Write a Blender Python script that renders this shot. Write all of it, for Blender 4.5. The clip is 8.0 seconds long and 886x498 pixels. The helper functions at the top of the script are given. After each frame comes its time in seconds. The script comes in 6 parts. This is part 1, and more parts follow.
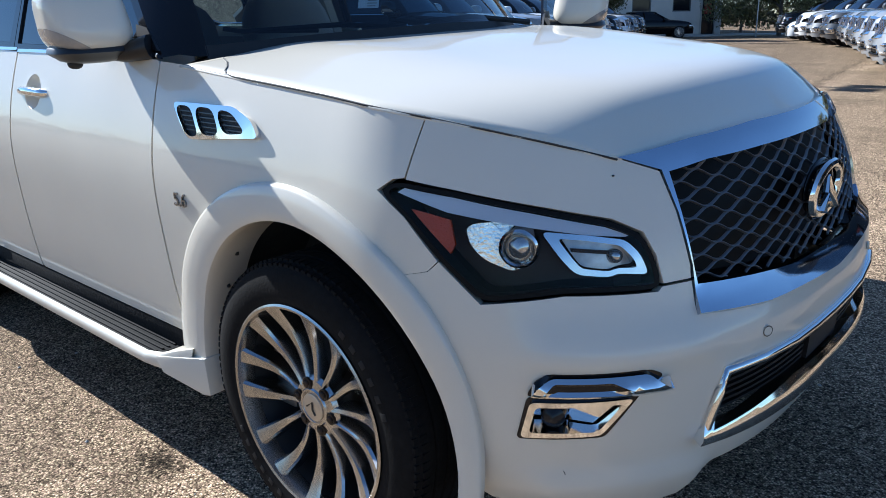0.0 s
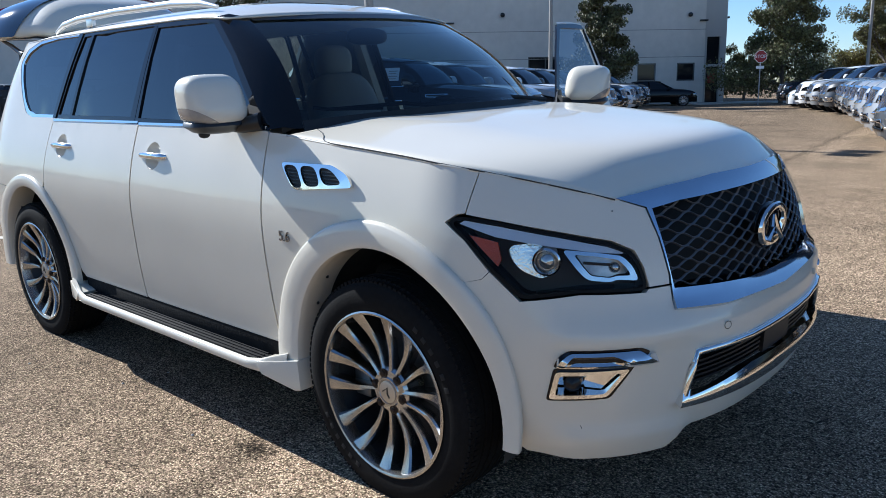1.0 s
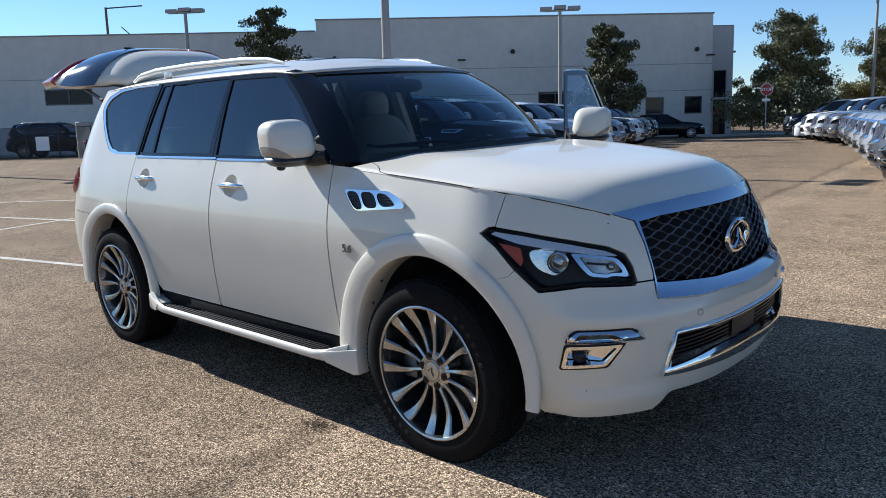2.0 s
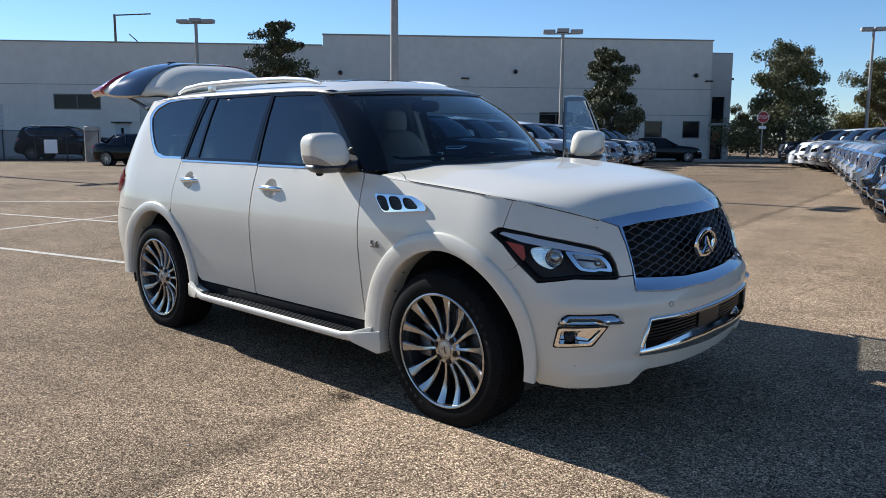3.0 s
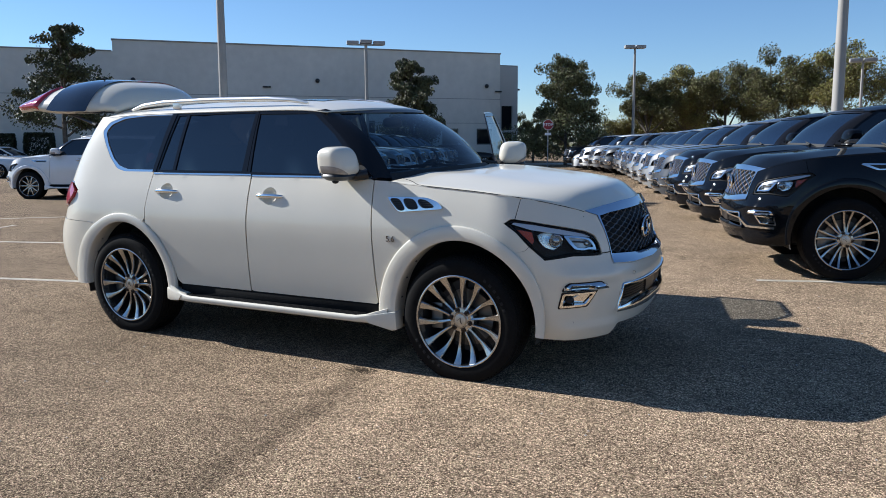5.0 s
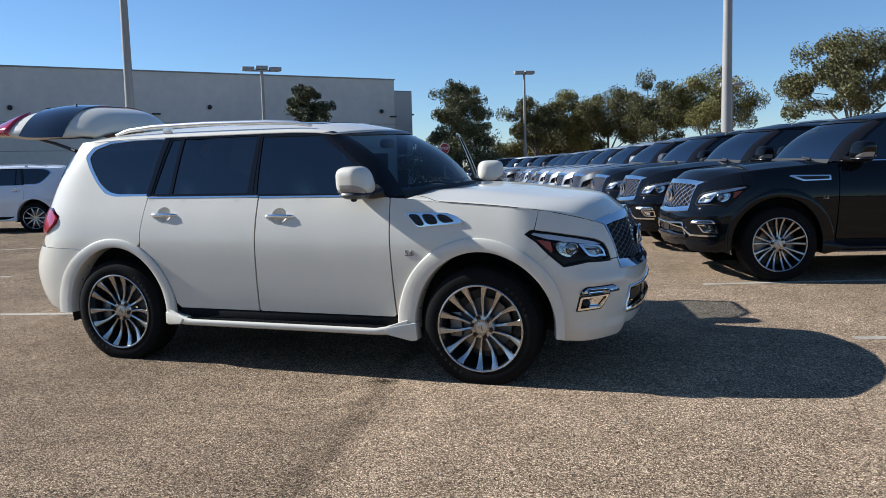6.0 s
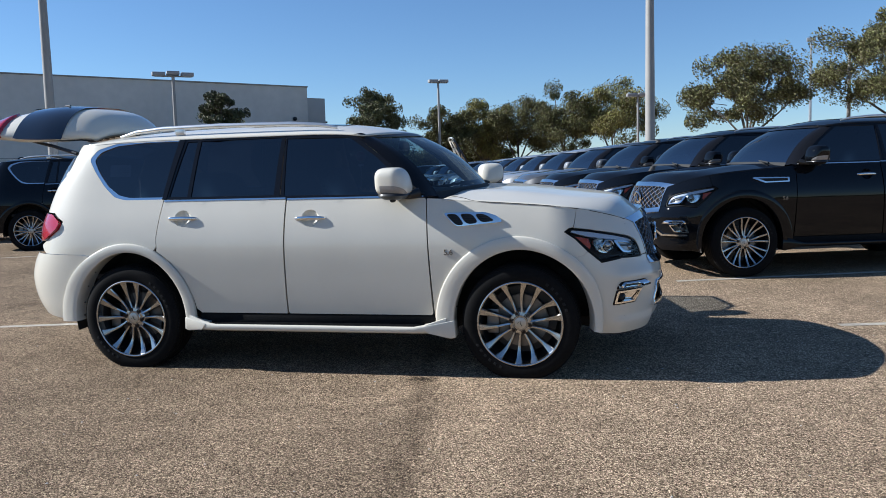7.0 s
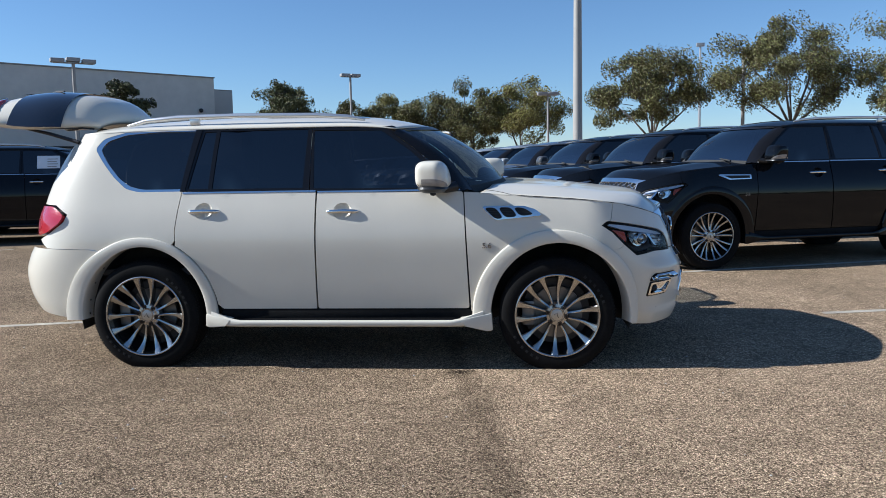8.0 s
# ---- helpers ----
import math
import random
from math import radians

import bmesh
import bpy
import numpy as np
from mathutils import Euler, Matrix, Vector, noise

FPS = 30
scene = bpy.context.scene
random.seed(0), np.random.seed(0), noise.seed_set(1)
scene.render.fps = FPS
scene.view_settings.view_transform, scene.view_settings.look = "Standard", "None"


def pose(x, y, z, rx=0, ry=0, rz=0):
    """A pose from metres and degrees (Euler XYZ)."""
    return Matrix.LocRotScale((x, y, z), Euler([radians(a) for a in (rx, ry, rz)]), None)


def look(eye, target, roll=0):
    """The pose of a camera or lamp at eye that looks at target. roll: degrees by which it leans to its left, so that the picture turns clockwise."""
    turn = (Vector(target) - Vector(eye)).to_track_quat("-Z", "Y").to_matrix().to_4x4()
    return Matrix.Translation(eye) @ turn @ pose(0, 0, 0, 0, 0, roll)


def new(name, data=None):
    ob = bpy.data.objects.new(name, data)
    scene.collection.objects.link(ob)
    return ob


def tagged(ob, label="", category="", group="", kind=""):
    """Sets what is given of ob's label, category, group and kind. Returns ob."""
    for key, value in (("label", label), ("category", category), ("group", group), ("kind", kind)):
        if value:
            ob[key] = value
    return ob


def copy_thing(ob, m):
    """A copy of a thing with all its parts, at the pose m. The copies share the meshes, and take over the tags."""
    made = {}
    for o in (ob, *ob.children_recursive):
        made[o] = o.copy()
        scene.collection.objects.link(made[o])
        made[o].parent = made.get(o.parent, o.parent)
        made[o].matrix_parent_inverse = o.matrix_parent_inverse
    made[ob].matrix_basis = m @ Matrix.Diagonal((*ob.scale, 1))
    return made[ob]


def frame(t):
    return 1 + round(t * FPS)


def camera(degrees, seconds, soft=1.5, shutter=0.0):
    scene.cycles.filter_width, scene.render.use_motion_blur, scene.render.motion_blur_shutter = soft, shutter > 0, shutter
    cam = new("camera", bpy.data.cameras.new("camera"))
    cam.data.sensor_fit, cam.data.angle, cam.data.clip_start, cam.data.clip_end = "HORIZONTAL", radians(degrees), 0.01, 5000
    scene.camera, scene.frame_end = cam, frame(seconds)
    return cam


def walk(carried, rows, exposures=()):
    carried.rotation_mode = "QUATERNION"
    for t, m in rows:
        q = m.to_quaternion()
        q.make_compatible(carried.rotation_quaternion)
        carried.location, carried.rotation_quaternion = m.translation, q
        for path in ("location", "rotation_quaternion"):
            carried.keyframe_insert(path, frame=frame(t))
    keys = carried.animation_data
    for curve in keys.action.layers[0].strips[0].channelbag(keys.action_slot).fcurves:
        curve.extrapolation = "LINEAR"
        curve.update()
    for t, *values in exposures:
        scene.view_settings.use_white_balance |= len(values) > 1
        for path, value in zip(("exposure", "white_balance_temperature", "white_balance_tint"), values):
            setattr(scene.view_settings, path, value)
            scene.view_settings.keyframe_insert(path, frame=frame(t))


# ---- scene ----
cam = camera(59.0, 8.0, soft=0.7)
PATH = [
    (0, (1.554, -2.099, 1.449), (0.261, -0.699, 0.841), -2.2),
    (0.5, (1.712, -2.408, 1.505), (0.405, -0.996, 0.961), -2.1),
    (1, (1.936, -2.699, 1.516), (0.6, -1.279, 1.069), -2.4),
    (1.5, (2.151, -2.991, 1.535), (0.791, -1.573, 1.162), -2.7),
    (1.7, (2.231, -3.127, 1.563), (0.868, -1.71, 1.194), -3.0),
    (3, (2.734, -3.823, 1.593), (1.371, -2.396, 1.269), -0.9),
    (3.5, (2.801, -4.268, 1.623), (1.505, -2.779, 1.302), -0.3),
    (4, (2.694, -4.569, 1.627), (1.427, -3.056, 1.3), -0.7),
    (4.5, (2.499, -4.93, 1.66), (1.408, -3.287, 1.329), -0.8),
    (4.7, (2.404, -5.113, 1.666), (1.384, -3.424, 1.338), -0.9),
    (6, (1.552, -5.989, 1.655), (0.88, -4.123, 1.394), -2.0),
    (6.5, (1.138, -6.22, 1.647), (0.618, -4.305, 1.397), -2.0),
    (7, (0.672, -6.376, 1.637), (0.238, -4.44, 1.389), -2.0),
    (7.5, (0.171, -6.521, 1.656), (-0.132, -4.561, 1.398), -1.7),
    (8, (-0.313, -6.548, 1.65), (-0.491, -4.573, 1.384), -1.2),
]
# the lot falls towards the camera's side: the path is kept square to the sloping stall
EXPOSURES = [(0.0, 1.25, 5530, 8), (1.5, 1.01, 5640, 8), (4.0, 0.93, 5880, 9), (6.5, 0.81, 5700, 8), (8.0, 0.81, 5680, 8)]
LEAN = pose(0, 0, 0, 1.8, 0, 0)
walk(cam, [(t, LEAN @ look(eye, target, roll)) for t, eye, target, roll in PATH], EXPOSURES)

# ---------------------------------------------------------------- light
world = bpy.data.worlds.new("world")
scene.world = world
world.use_nodes = True
wt = world.node_tree
sky = wt.nodes.new("ShaderNodeTexSky")
sky.sky_type = "NISHITA"
sky.sun_disc = False
SUN_DIR = Vector((1.58, 0.155, -1.0)).normalized()      # the way the light travels
sky.sun_elevation = math.asin(-SUN_DIR.z)
sky.sun_rotation = math.atan2(-SUN_DIR.x, -SUN_DIR.y)
sky.air_density, sky.dust_density, sky.ozone_density = 1.0, 0.0, 4.8
sky.altitude = 600
wt.links.new(sky.outputs[0], wt.nodes["Background"].inputs[0])
wt.nodes["Background"].inputs[1].default_value = 0.066
sun = new("sun", bpy.data.lights.new("sun", "SUN"))
sun.data.energy, sun.data.angle, sun.data.color = 4.65, radians(0.53), (1.0, 0.933, 0.838)
sun.rotation_mode = "QUATERNION"
sun.rotation_quaternion = SUN_DIR.to_track_quat("-Z", "Y")

# ---------------------------------------------------------------- materials


def material(name, color, rough=0.5, metal=0.0, coat=0.0, spec=0.5, vary=None, bump=None, emit=0.0):
    """vary: (scale, amount) list of brightness noises; bump: (scale, metres)."""
    m = bpy.data.materials.new(name)
    m.use_nodes = True
    nt = m.node_tree
    b = nt.nodes["Principled BSDF"]
    b.inputs["Base Color"].default_value = (*color, 1)
    b.inputs["Roughness"].default_value = rough
    b.inputs["Metallic"].default_value = metal
    b.inputs["Coat Weight"].default_value = coat
    b.inputs["Coat Roughness"].default_value = 0.03
    b.inputs["Specular IOR Level"].default_value = spec
    if emit:
        b.inputs["Emission Color"].default_value = (*color, 1)
        b.inputs["Emission Strength"].default_value = emit
    tc = None
    if vary or bump:
        tc = nt.nodes.new("ShaderNodeTexCoord")
    if vary:
        last = None
        for scale, amount in vary:
            n = nt.nodes.new("ShaderNodeTexNoise")
            n.inputs["Scale"].default_value, n.inputs["Detail"].default_value = scale, 5
            nt.links.new(tc.outputs["Object"], n.inputs["Vector"])
            mr = nt.nodes.new("ShaderNodeMapRange")
            mr.inputs["From Min"].default_value, mr.inputs["From Max"].default_value = 0.3, 0.7
            mr.inputs["To Min"].default_value, mr.inputs["To Max"].default_value = 1 - amount, 1 + amount
            nt.links.new(n.outputs["Fac"], mr.inputs["Value"])
            mix = nt.nodes.new("ShaderNodeVectorMath")
            mix.operation = "SCALE"
            if last is None:
                mix.inputs[0].default_value = color
            else:
                nt.links.new(last, mix.inputs[0])
            nt.links.new(mr.outputs[0], mix.inputs["Scale"])
            last = mix.outputs[0]
        nt.links.new(last, b.inputs["Base Color"])
    if bump:
        n = nt.nodes.new("ShaderNodeTexNoise")
        n.inputs["Scale"].default_value, n.inputs["Detail"].default_value = bump[0], 4
        nt.links.new(tc.outputs["Object"], n.inputs["Vector"])
        bp = nt.nodes.new("ShaderNodeBump")
        bp.inputs["Distance"].default_value, bp.inputs["Strength"].default_value = bump[1], 1.0
        nt.links.new(n.outputs["Fac"], bp.inputs["Height"])
        nt.links.new(bp.outputs[0], b.inputs["Normal"])
    return m


def glass(name, tint, gloss_rough=0.02, ior=1.5):
    """A thin pane: tinted see-through with a clear reflection."""
    m = bpy.data.materials.new(name)
    m.use_nodes = True
    nt = m.node_tree
    nt.nodes.remove(nt.nodes["Principled BSDF"])
    out = nt.nodes["Material Output"]
    tr, gl, mx, fr = (nt.nodes.new("ShaderNode" + k) for k in ("BsdfTransparent", "BsdfGlossy", "MixShader", "Fresnel"))
    tr.inputs[0].default_value = (*tint, 1)
    gl.inputs["Roughness"].default_value = gloss_rough
    fr.inputs["IOR"].default_value = ior
    nt.links.new(fr.outputs[0], mx.inputs[0])
    nt.links.new(tr.outputs[0], mx.inputs[1])
    nt.links.new(gl.outputs[0], mx.inputs[2])
    nt.links.new(mx.outputs[0], out.inputs[0])
    return m


SEAM_SLOPE = -0.17


def asphalt_material():
    m = material("asphalt", (0.2, 0.17, 0.14), 0.95, spec=0.06)
    nt = m.node_tree
    b = nt.nodes["Principled BSDF"]
    tc = nt.nodes.new("ShaderNodeTexCoord")

    def node(kind, **values):
        n = nt.nodes.new(kind)
        for k, v in values.items():
            n.inputs[k.replace("_", " ")].default_value = v
        return n
    # aggregate: pale and dark stones in a tar binder
    v = node("ShaderNodeTexVoronoi", Scale=150.0)
    nt.links.new(tc.outputs["Object"], v.inputs["Vector"])
    sep = nt.nodes.new("ShaderNodeSeparateColor")
    nt.links.new(v.outputs["Color"], sep.inputs[0])
    ramp = nt.nodes.new("ShaderNodeValToRGB")
    e = ramp.color_ramp.elements
    e[0].position, e[0].color = 0.0, (0.058, 0.040, 0.026, 1)
    e[1].position, e[1].color = 1.0, (0.88, 0.67, 0.45, 1)
    for pos, col in ((0.33, (0.236, 0.169, 0.110, 1)), (0.75, (0.51, 0.37, 0.242, 1))):
        k = e.new(pos)
        k.color = col
    nt.links.new(sep.outputs[0], ramp.inputs[0])
    big = node("ShaderNodeTexNoise", Scale=0.45, Detail=6.0, Roughness=0.6)
    mid = node("ShaderNodeTexNoise", Scale=4.0, Detail=5.0, Roughness=0.65)
    # dark binder in the pits between the stones
    pit = node("ShaderNodeMapRange", From_Min=0.28, From_Max=0.62, To_Min=1.02, To_Max=0.42)
    nt.links.new(v.outputs["Distance"], pit.inputs["Value"])
    tinted = nt.nodes.new("ShaderNodeHueSaturation")
    hue = node("ShaderNodeMapRange", To_Min=0.485, To_Max=0.515)
    nt.links.new(sep.outputs[1], hue.inputs["Value"])
    nt.links.new(hue.outputs[0], tinted.inputs["Hue"])
    nt.links.new(pit.outputs[0], tinted.inputs["Value"])
    nt.links.new(ramp.outputs[0], tinted.inputs["Color"])
    last = tinted.outputs[0]
    clot = node("ShaderNodeTexNoise", Scale=48.0, Detail=2.0, Roughness=0.6)
    for n, lo, hi in ((big, 0.74, 1.24), (mid, 0.80, 1.18), (clot, 0.66, 1.34)):
        nt.links.new(tc.outputs["Object"], n.inputs["Vector"])
        mr = node("ShaderNodeMapRange", From_Min=0.3, From_Max=0.7, To_Min=lo, To_Max=hi)
        nt.links.new(n.outputs["Fac"], mr.inputs["Value"])
        sc = nt.nodes.new("ShaderNodeVectorMath")
        sc.operation = "SCALE"
        nt.links.new(last, sc.inputs[0])
        nt.links.new(mr.outputs[0], sc.inputs["Scale"])
        last = sc.outputs[0]
    # a dark worn joint with a pale scuffed band beside it, running out from under the stall
    sep2 = nt.nodes.new("ShaderNodeSeparateXYZ")
    wob = node("ShaderNodeTexNoise", Scale=1.3, Detail=4.0)
    nt.links.new(tc.outputs["Object"], wob.inputs["Vector"])
    nt.links.new(tc.outputs["Object"], sep2.inputs[0])

    def math_node(op, a, b_val):
        n = nt.nodes.new("ShaderNodeMath")
        n.operation = op
        for sock, v in zip(n.inputs, (a, b_val)):
            if isinstance(v, (int, float)):
                sock.default_value = v
            else:
                nt.links.new(v, sock)
        return n.outputs[0]
    shift = math_node("MULTIPLY", math_node("SUBTRACT", wob.outputs["Fac"], 0.5), 0.35)
    across = math_node("ADD", math_node("SUBTRACT", sep2.outputs["X"], math_node("MULTIPLY", math_node("ADD", sep2.outputs["Y"], 1.04), SEAM_SLOPE)), shift)
    for centre, half, amount in ((-0.69, 0.12, 0.72), (-0.36, 0.36, 1.2)):
        gap = math_node("DIVIDE", math_node("ABSOLUTE", math_node("SUBTRACT", across, centre), 0.0), half)
        mr = node("ShaderNodeMapRange", From_Min=0.1, From_Max=1.0, To_Min=amount, To_Max=1.0)
        mr.interpolation_type = "SMOOTHSTEP"
        nt.links.new(gap, mr.inputs["Value"])
        sc = nt.nodes.new("ShaderNodeVectorMath")
        sc.operation = "SCALE"
        nt.links.new(last, sc.inputs[0])
        nt.links.new(mr.outputs[0], sc.inputs["Scale"])
        last = sc.outputs[0]
    # a dried oily patch, soaked in between the stones
    blot = node("ShaderNodeTexNoise", Scale=55.0, Detail=3.0)
    nt.links.new(tc.outputs["Object"], blot.inputs["Vector"])
    dx = math_node("DIVIDE", math_node("ADD", sep2.outputs["X"], .70), .15)
    dy = math_node("DIVIDE", math_node("ADD", sep2.outputs["Y"], 1.085), .075)
    far = math_node("SQRT", math_node("ADD", math_node("MULTIPLY", dx, dx), math_node("MULTIPLY", dy, dy)), 0.0)
    edge = math_node("ADD", far, math_node("MULTIPLY", math_node("SUBTRACT", blot.outputs["Fac"], .5), 3.0))
    mr = node("ShaderNodeMapRange", From_Min=0.25, From_Max=1.0, To_Min=0.22, To_Max=1.0)
    mr.interpolation_type = "SMOOTHSTEP"
    nt.links.new(edge, mr.inputs["Value"])
    # the colour grades broadly across the joint: darker behind it, paler past it
    cross_tone = node("ShaderNodeMapRange", From_Min=-3.0, From_Max=1.2, To_Min=0.82, To_Max=1.12)
    cross_tone.interpolation_type = "SMOOTHSTEP"
    nt.links.new(across, cross_tone.inputs["Value"])
    for sock in (mr.outputs[0], cross_tone.outputs[0]):
        sc = nt.nodes.new("ShaderNodeVectorMath")
        sc.operation = "SCALE"
        nt.links.new(last, sc.inputs[0])
        nt.links.new(sock, sc.inputs["Scale"])
        last = sc.outputs[0]
    nt.links.new(last, b.inputs["Base Color"])
    bp = node("ShaderNodeBump", Distance=0.0030, Strength=0.85)
    nt.links.new(v.outputs["Distance"], bp.inputs["Height"])
    bp.invert = True
    nt.links.new(bp.outputs[0], b.inputs["Normal"])
    return m


ASPHALT = asphalt_material()
LINE = material("line_paint", (0.40, 0.36, 0.29), 0.8, vary=[(3, 0.25), (40, 0.35)], bump=(150, 0.002))
STUCCO = material("stucco", (0.66, 0.61, 0.54), 0.9, vary=[(0.25, 0.06), (2.0, 0.04)], bump=(40, 0.004))
STUCCO_DARK = material("stucco_annex", (0.5, 0.48, 0.45), 0.9, vary=[(0.3, 0.06)], bump=(40, 0.004))
REVEAL = material("wall_joint", (0.3, 0.28, 0.25), 0.9)
DARK_PANE = material("dark_pane", (0.012, 0.014, 0.018), 0.08, spec=0.25)
FRAME_METAL = material("window_frame", (0.12, 0.12, 0.12), 0.4, metal=0.6)
DOOR_PAINT = material("garage_door", (0.5, 0.5, 0.48), 0.6, vary=[(3, 0.05)])
CONCRETE = material("concrete", (0.4, 0.37, 0.33), 0.9, vary=[(0.8, 0.15), (15, 0.12)], bump=(60, 0.003))
POLE_PAINT = material("pole_paint", (0.31, 0.29, 0.262), 0.55, vary=[(2, 0.08)])
LAMP_HEAD = material("lamp_head", (0.32, 0.31, 0.3), 0.5)
LENS_WHITE = material("lamp_lens", (0.6, 0.62, 0.62), 0.25)
BARK = material("bark", (0.105, 0.088, 0.072), 0.9, vary=[(6, 0.3), (30, 0.3)], bump=(25, 0.03))
SIGN_RED = material("sign_red", (0.3, 0.014, 0.018), 0.45)
SIGN_WHITE = material("sign_white", (0.8, 0.8, 0.8), 0.5)
GALV = material("galvanised_steel", (0.42, 0.42, 0.42), 0.45, metal=0.7, vary=[(8, 0.15)])
WIRE_BLACK = material("wire", (0.03, 0.03, 0.03), 0.6)


def leaf_material(name, color):
    m = material(name, color, 0.55, spec=0.35)
    nt = m.node_tree
    b = nt.nodes["Principled BSDF"]
    geo = nt.nodes.new("ShaderNodeNewGeometry")
    hsv = nt.nodes.new("ShaderNodeHueSaturation")
    hsv.inputs["Color"].default_value = (*color, 1)
    for sock, lo, hi in (("Hue", 0.46, 0.53), ("Value", 0.45, 1.6)):
        mr = nt.nodes.new("ShaderNodeMapRange")
        mr.inputs["To Min"].default_value, mr.inputs["To Max"].default_value = lo, hi
        nt.links.new(geo.outputs["Random Per Island"], mr.inputs["Value"])
        nt.links.new(mr.outputs[0], hsv.inputs[sock])
    nt.links.new(hsv.outputs[0], b.inputs["Base Color"])
    b.inputs["Transmission Weight"].default_value = 0.0
    b.inputs["Subsurface Weight"].default_value = 0.0
    return m


LEAF = leaf_material("oak_leaf", (0.120, 0.112, 0.040))
LEAF_DARK = leaf_material("dark_leaf", (0.085, 0.085, 0.036))
LEAF_SHRUB = leaf_material("shrub_leaf", (0.03, 0.034, 0.016))
LEAF_MAPLE = leaf_material("maple_leaf", (0.12, 0.118, 0.048))
LEAF_OLIVE = leaf_material("olive_leaf", (0.170, 0.152, 0.044))

# ---------------------------------------------------------------- mesh helpers


def mesh_part(name, verts, faces, mat, parent=None, label="", angle=40, smooth_shade=True):
    me = bpy.data.meshes.new(name)
    me.from_pydata([tuple(v) for v in verts], [], faces)
    me.validate()
    me.materials.append(mat)
    if smooth_shade:
        me.shade_smooth()
        me.set_sharp_from_angle(angle=radians(angle))
    ob = new(name, me)
    if parent:
        ob.parent = parent
    if label:
        ob["label"] = label
    return ob


def part(name, bm, mat, parent=None, label="", angle=40):
    me = bpy.data.meshes.new(name)
    bm.to_mesh(me)
    bm.free()
    me.materials.append(mat)
    if angle:
        me.shade_smooth()
        me.set_sharp_from_angle(angle=radians(angle))
    else:
        me.shade_flat()
    ob = new(name, me)
    if parent:
        ob.parent = parent
    if label:
        ob["label"] = label
    return ob


def box_bm(lo, hi, bevel=0.0, bm=None, m=None):
    bm = bm or bmesh.new()
    c = [(a + b) / 2 for a, b in zip(lo, hi)]
    d = [abs(b - a) for a, b in zip(lo, hi)]
    made = bmesh.ops.create_cube(bm, size=1, matrix=(m or Matrix()) @ Matrix.Translation(c) @ Matrix.Diagonal((*d, 1)))
    if bevel:
        edges = list({e for v in made["verts"] for e in v.link_edges})
        bmesh.ops.bevel(bm, geom=edges, offset=bevel, segments=2, profile=0.6, affect="EDGES")
    return bm


def tube_bm(points, radii, sides=8, bm=None, caps=True):
    """A swept tube through points."""
    bm = bm or bmesh.new()
    pts = [Vector(p) for p in points]
    if not isinstance(radii, (list, tuple)):
        radii = [radii] * len(pts)
    rings = []
    for i, p in enumerate(pts):
        d = (pts[min(i + 1, len(pts) - 1)] - pts[max(i - 1, 0)]).normalized()
        a = d.cross(Vector((0, 0, 1)) if abs(d.z) < 0.9 else Vector((1, 0, 0))).normalized()
        b = d.cross(a)
        rings.append([bm.verts.new(p + radii[i] * (a * math.cos(k * math.tau / sides) + b * math.sin(k * math.tau / sides))) for k in range(sides)])
    for r, s in zip(rings, rings[1:]):
        for k in range(sides):
            bm.faces.new((r[k], r[(k + 1) % sides], s[(k + 1) % sides], s[k]))
    if caps:
        bm.faces.new(rings[0][::-1])
        bm.faces.new(rings[-1])
    return bm


def lathe_bm(profile, axis_y=True, segs=48, bm=None):
    """Revolve (radius, offset) pairs round the y axis (or z)."""
    bm = bm or bmesh.new()
    rings = []
    for r, o in profile:
        ring = []
        for k in range(segs):
            a = k * math.tau / segs
            p = (r * math.cos(a), o, r * math.sin(a)) if axis_y else (r * math.cos(a), r * math.sin(a), o)
            ring.append(bm.verts.new(p))
        rings.append(ring)
    for r, s in zip(rings, rings[1:]):
        for k in range(segs):
            f = (r[k], r[(k + 1) % segs], s[(k + 1) % segs], s[k])
            bm.faces.new(f)
    bmesh.ops.recalc_face_normals(bm, faces=bm.faces)
    return bm


def thing(name, label, category, m=None, group=""):
    e = new(name)
    e.empty_display_size = 0.2
    if m is not None:
        e.matrix_basis = m
    return tagged(e, label, category, group)


# ---------------------------------------------------------------- ground
SLOPE = math.tan(radians(1.8))
TYRE_FLAT = 0.018      # a loaded tyre stands this much lower


def ground_z(y):
    """The stall rises gently to the parked row, level on both sides of it."""
    def soft(t):
        return t - 0.5 if t > 1 else (0.5 * t * t if t > 0 else 0.0)
    return SLOPE * (2.0 * soft((y + 3.0) / 2.0) - 2.0 * soft((y - 4.0) / 2.0) - 2.0) + TYRE_FLAT


def make_ground():
    xs = [-2500, -600, -200, -80, -40, -20, -10, 0, 10, 20, 40, 80, 200, 600, 2500]
    ys = [-2500, -600, -200, -80, -40, -20, -8] + [-4 + 0.5 * k for k in range(24)] + [10, 14, 20, 30, 50, 80, 200, 600, 2500]
    verts = [(x, y, ground_z(y)) for y in ys for x in xs]
    n = len(xs)
    faces = [(j * n + i, j * n + i + 1, (j + 1) * n + i + 1, (j + 1) * n + i) for j in range(len(ys) - 1) for i in range(n - 1)]
    g = mesh_part("ground", verts, faces, ASPHALT)
    return tagged(g, "weathered grey-brown asphalt of a car lot", "ground", kind="structure")


make_ground()


